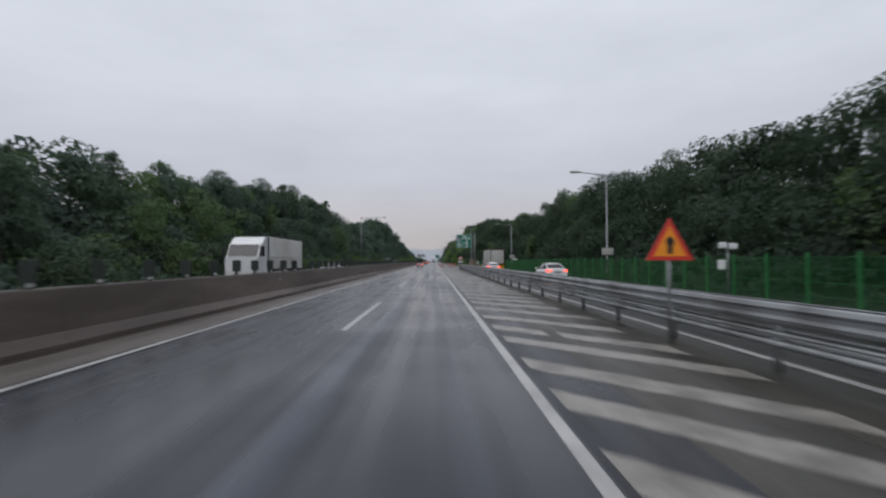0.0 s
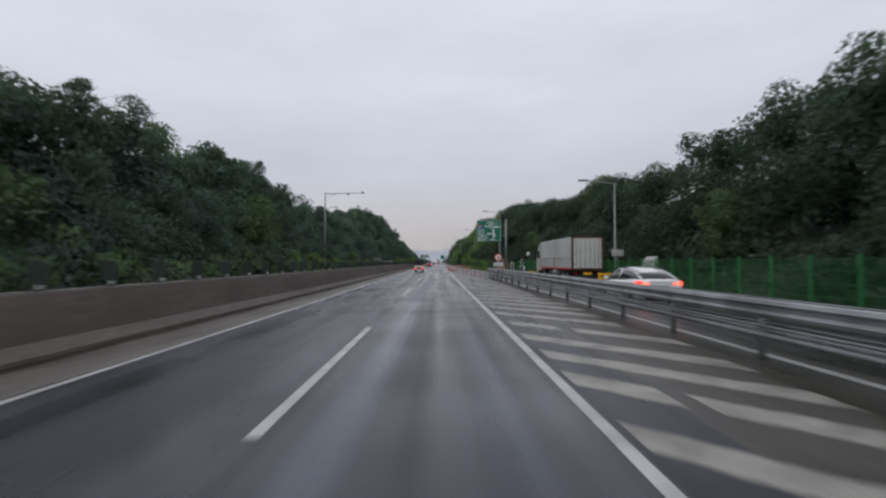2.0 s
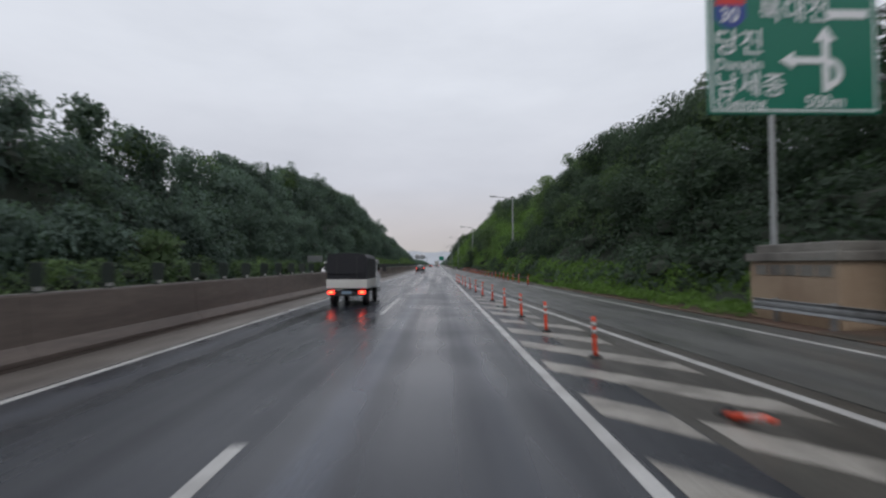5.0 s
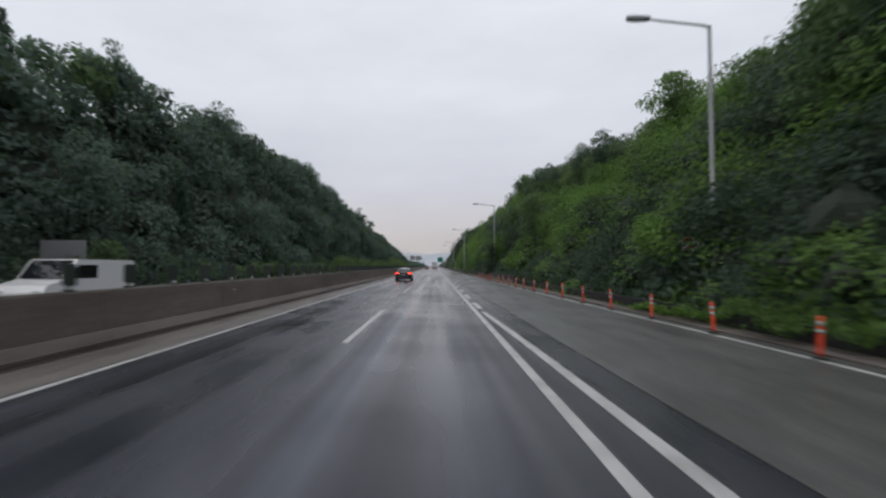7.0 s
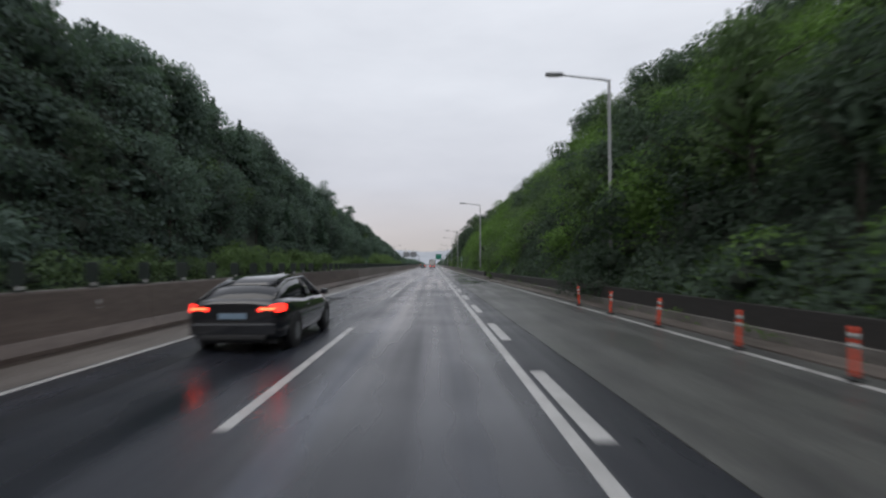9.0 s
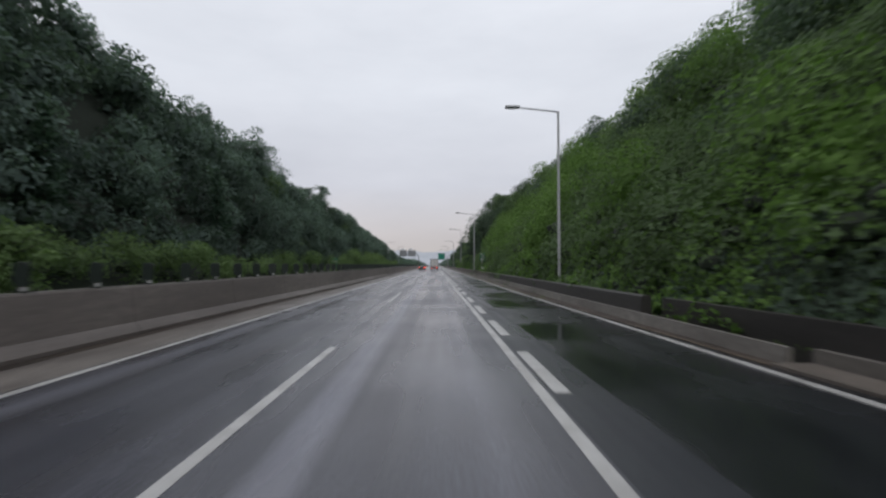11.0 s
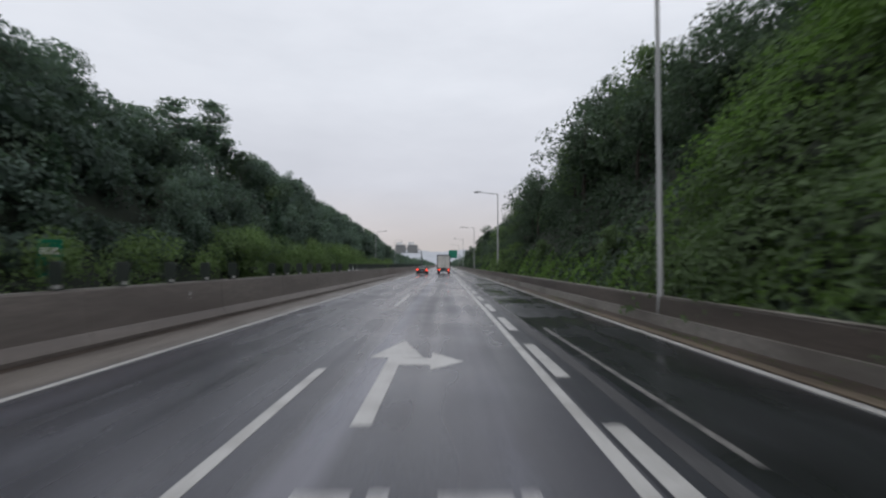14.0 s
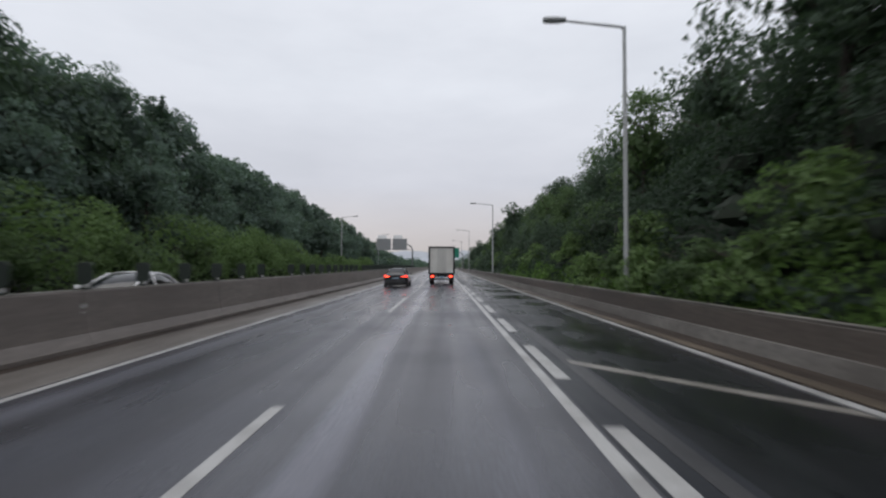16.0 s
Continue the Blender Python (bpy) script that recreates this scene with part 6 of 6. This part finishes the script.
def cover(name, label, material, count, span, x_of, lump, size, seed, up=0.5, category="undergrowth", wild=0.42, thin=0.6):
    """Leaves spread over the lie of the land in rounded heaps."""
    gen = np.random.default_rng(seed)
    P, N = np.empty((count, 3)), np.empty((count, 3))
    r = random.Random(seed)
    for i in range(count):
        yy = span[0] + (span[1] - span[0]) * r.random()
        xx = x_of(yy, r.random())
        heap = noise.noise((xx * 0.45, yy * 0.45, seed)) + 0.5 * noise.noise((xx * 1.3, yy * 1.3, seed + 7.0))
        hx = noise.noise(((xx + 0.3) * 0.45, yy * 0.45, seed)) - noise.noise(((xx - 0.3) * 0.45, yy * 0.45, seed))
        hy = noise.noise((xx * 0.45, (yy + 0.3) * 0.45, seed)) - noise.noise((xx * 0.45, (yy - 0.3) * 0.45, seed))
        zz = ground_z(xx, yy)
        slope = (ground_z(xx + 0.4, yy) - ground_z(xx - 0.4, yy)) / 0.8
        P[i] = (xx, yy, zz + lump * max(0.04, 0.5 + heap) * r.uniform(0.55, 1.0))
        N[i] = (-slope - hx * lump * 1.6, -hy * lump * 1.6, 1.0 + up)
    me = leaf_mesh(name, P, unit(N), size, material, gen, wild, thin, 0.35, 3)
    return tagged(new(name, me), label, category, kind="stuff")


bank_x = lambda y, u: foot_e(y) + 0.1 + 12.8 * u ** 1.15
# dark leaf colour here stands for the shade between the heaps
cover("creepers", "ground creepers between the heaps on the bank, dark leaves standing for shade", LEAF_DARK, 30000, (150, 330), bank_x, 0.7, 0.34, 31)
cover("creepers", "dark green creepers under the bank trees", LEAF_DARK, 12000, (122, 175), bank_x, 1.1, 0.36, 32)
cover("scrub", "mixed green scrub on the bank behind the low wall", LEAF_MID, 12000, (255, 318), lambda y, u: 8.45 + 10.5 * u ** 1.3, 1.5, 0.36, 33)
# shade under the trees is put into this leaf colour
cover("scrub", "dark green scrub under the roadside trees, shade put into its leaf colour", LEAF_SHADED, 15000, (316, 440), lambda y, u: 8.45 + 10.5 * u ** 1.3, 1.5, 0.32, 40)
cover("creepers", "dark creepers trailing over the drainage wall", LEAF_DARK, 26000, (150, 253), lambda y, u: paved(y) + 1.0 + (foot_e(y) + 1.6 - paved(y) - 1.0) * u, 1.0, 0.2, 41, 0.2, "creepers")
cover("weeds", "light green weeds along the top of the low wall", LEAF_VINE, 46000, (248, 400), lambda y, u: 8.42 + (3.2 - 1.9 * smooth01((y - 316) / 12)) * u ** 1.4, 1.1, 0.20, 34)
cover("verge_grass", "bright grass along the slip road and bank foot", LEAF_GRASS, 14000, (118, 260), lambda y, u: foot_e(y) - 0.45 + 2.2 * u, 0.45, 0.34, 35, 0.1, "grass", 0.9, 0.16)
cover("verge_grass", "lush bright grass at the foot of the wooded bank", LEAF_GRASS, 16000, (118, 168), lambda y, u: paved(y) + 0.25 + (foot_e(y) + 1.3 - paved(y)) * u, 0.75, 0.32, 39, 0.1, "grass", 0.7, 0.2)
cover("wall_grass", "thin grass in the gutter before the low wall", LEAF_GRASS, 900, (262, 330), lambda y, u: 7.3 + 0.4 * u, 0.12, 0.12, 36, 0.1, "grass", 0.9, 0.16)
cover("scrub", "dark scrub between the fence and the trees", LEAF_DARK, 8000, (-25, 122), lambda y, u: 15.2 + 4 * u, 1.5, 0.38, 37)
cover("scrub", "dark green undergrowth on the far side of the road", LEAF_DARK, 9000, (-20, 235), lambda y, u: -15.0 - 4 * u ** 1.3, 1.6, 0.40, 38)
low_w = {"light": [], "mid": []}
for i in range(620):
    y = -20 + 480 * crng.random() ** 0.75
    k = 1.0 if y > 235 else 0.75
    kind = "light" if (y > 235 and crng.random() < 0.9) or crng.random() < 0.18 else "mid"
    big = 1.5 if 338 < y < 400 else 1.0
    low_w[kind].append((-14.7 - 1.6 * crng.random(), y, (0.5 + (2.3 if y > 235 else 1.6) * crng.random()) * k * big, crng.uniform(0.7, 1.3) * big))
heaps("roadside_hedge", "light green bushes lining the opposite carriageway", LEAF_LIGHT, low_w["light"], 0.2, 140, 91, 0.8, "bushes")
heaps("roadside_hedge", "mid green bushes lining the opposite carriageway", LEAF_MID, low_w["mid"], 0.22, 120, 92, 0.8, "bushes")

# low larger bushes by the roadside
BUSH = [broadleaf(51, "rounded light green roadside bush", LEAF_LIGHT, 3.4, 2.3, 18, 85, 0.27, 0.1, BARK, "roadside_bush"),
        broadleaf(52, "rounded dark green roadside bush", LEAF_DARK, 3.0, 2.2, 18, 85, 0.27, 0.1, BARK, "roadside_bush"),
        broadleaf(53, "rounded mid green roadside bush", LEAF_MID, 3.2, 2.2, 18, 85, 0.27, 0.1, BARK, "roadside_bush")]
for b in BUSH:
    tagged(b, category="bush", group="roadside bushes")
spots = [(0, -15.9, 96, 0.9), (1, -15.9, 12, 0.8), (2, -15.9, 24, 0.9)]
spots += [(1 + i % 2, -15.9, y0, 0.85 + 0.25 * math.sin(y0)) for i, y0 in enumerate((38, 61, 84, 134, 150, 176, 203, 226))]
spots += [(0, -16.0, y0, 0.9 + 0.2 * math.sin(y0)) for y0 in (104, 118, 258, 281, 300)]
spots += [(2 * (i % 2), -15.9, y0, 0.95 + 0.25 * math.sin(y0)) for i, y0 in enumerate((344, 351, 358, 362, 369, 377, 386, 398))]
spots += [(0, 9.8, y0, 0.6) for y0 in (352, 361, 372, 384, 395, 410)] + [(2, 9.6, y0, 0.45) for y0 in (281, 292, 306, 322, 338)] + [(2 * (i % 2), 8.95, y0, 0.5) for i, y0 in enumerate((353.2, 355.4, 358.6, 361.5, 365.0))]
for i, (kind, x, y0, k) in enumerate(spots):
    m = pose(x, y0, ground_z(x, y0) - 0.1, 0, 0, 47 * i) @ Matrix.Diagonal((k, k, k, 1))
    if i < 3:
        BUSH[kind].matrix_basis = m
    else:
        replant(BUSH[kind], m)

# far woods: heaps of foliage beyond the planted rows
gen = np.random.default_rng(61)
P, N = [], []
for side in (-1, 1):
    for k in range(150):
        yy = 590 + 700 * gen.random()
        xx = side * (20 if side < 0 else 13) + side * 26 * gen.random() ** 1.4
        h = (9 if side < 0 else 8) * (1 - 0.35 * (yy - 590) / 700) * gen.uniform(0.6, 1.1)
        d = unit(gen.normal(0, 1, (130, 3)))
        d[:, 2] = np.abs(d[:, 2])
        P.append(np.array([xx, yy, 0]) + d * np.array([4.0, 4.0, h]) * gen.uniform(0.8, 1.05, (130, 1)))
        N.append(d)
# haze over the distant woods is put into the leaf colour
fw = leaf_mesh("far_woods", np.concatenate(P), np.concatenate(N), 1.45, LEAF_HAZED, gen, corners=3)
tagged(new("far_woods", fw), "distant woods closing the view, haze put into their greyish leaf colour", "woods", kind="stuff")


# ---- distance ----
def hills(name, label, y, x0, x1, h, seed, step=25):
    n = int((x1 - x0) / step)
    v, f = [], []
    for i in range(n + 1):
        x = x0 + (x1 - x0) * i / n
        top = h * (0.55 + 0.6 * noise.noise((x * 0.0016, seed, 0.0)) + 0.22 * noise.noise((x * 0.006, seed, 3.0)) + 0.07 * noise.noise((x * 0.03, seed, 5.0)))
        v += [(x, y, -2), (x, y + 160, max(2.0, top) * 0.6), (x, y + 320, max(2.0, top)), (x, y + 900, -2)]
    for i in range(n):
        for k in range(3):
            a = 4 * i + k
            f.append((a, a + 4, a + 5, a + 1))
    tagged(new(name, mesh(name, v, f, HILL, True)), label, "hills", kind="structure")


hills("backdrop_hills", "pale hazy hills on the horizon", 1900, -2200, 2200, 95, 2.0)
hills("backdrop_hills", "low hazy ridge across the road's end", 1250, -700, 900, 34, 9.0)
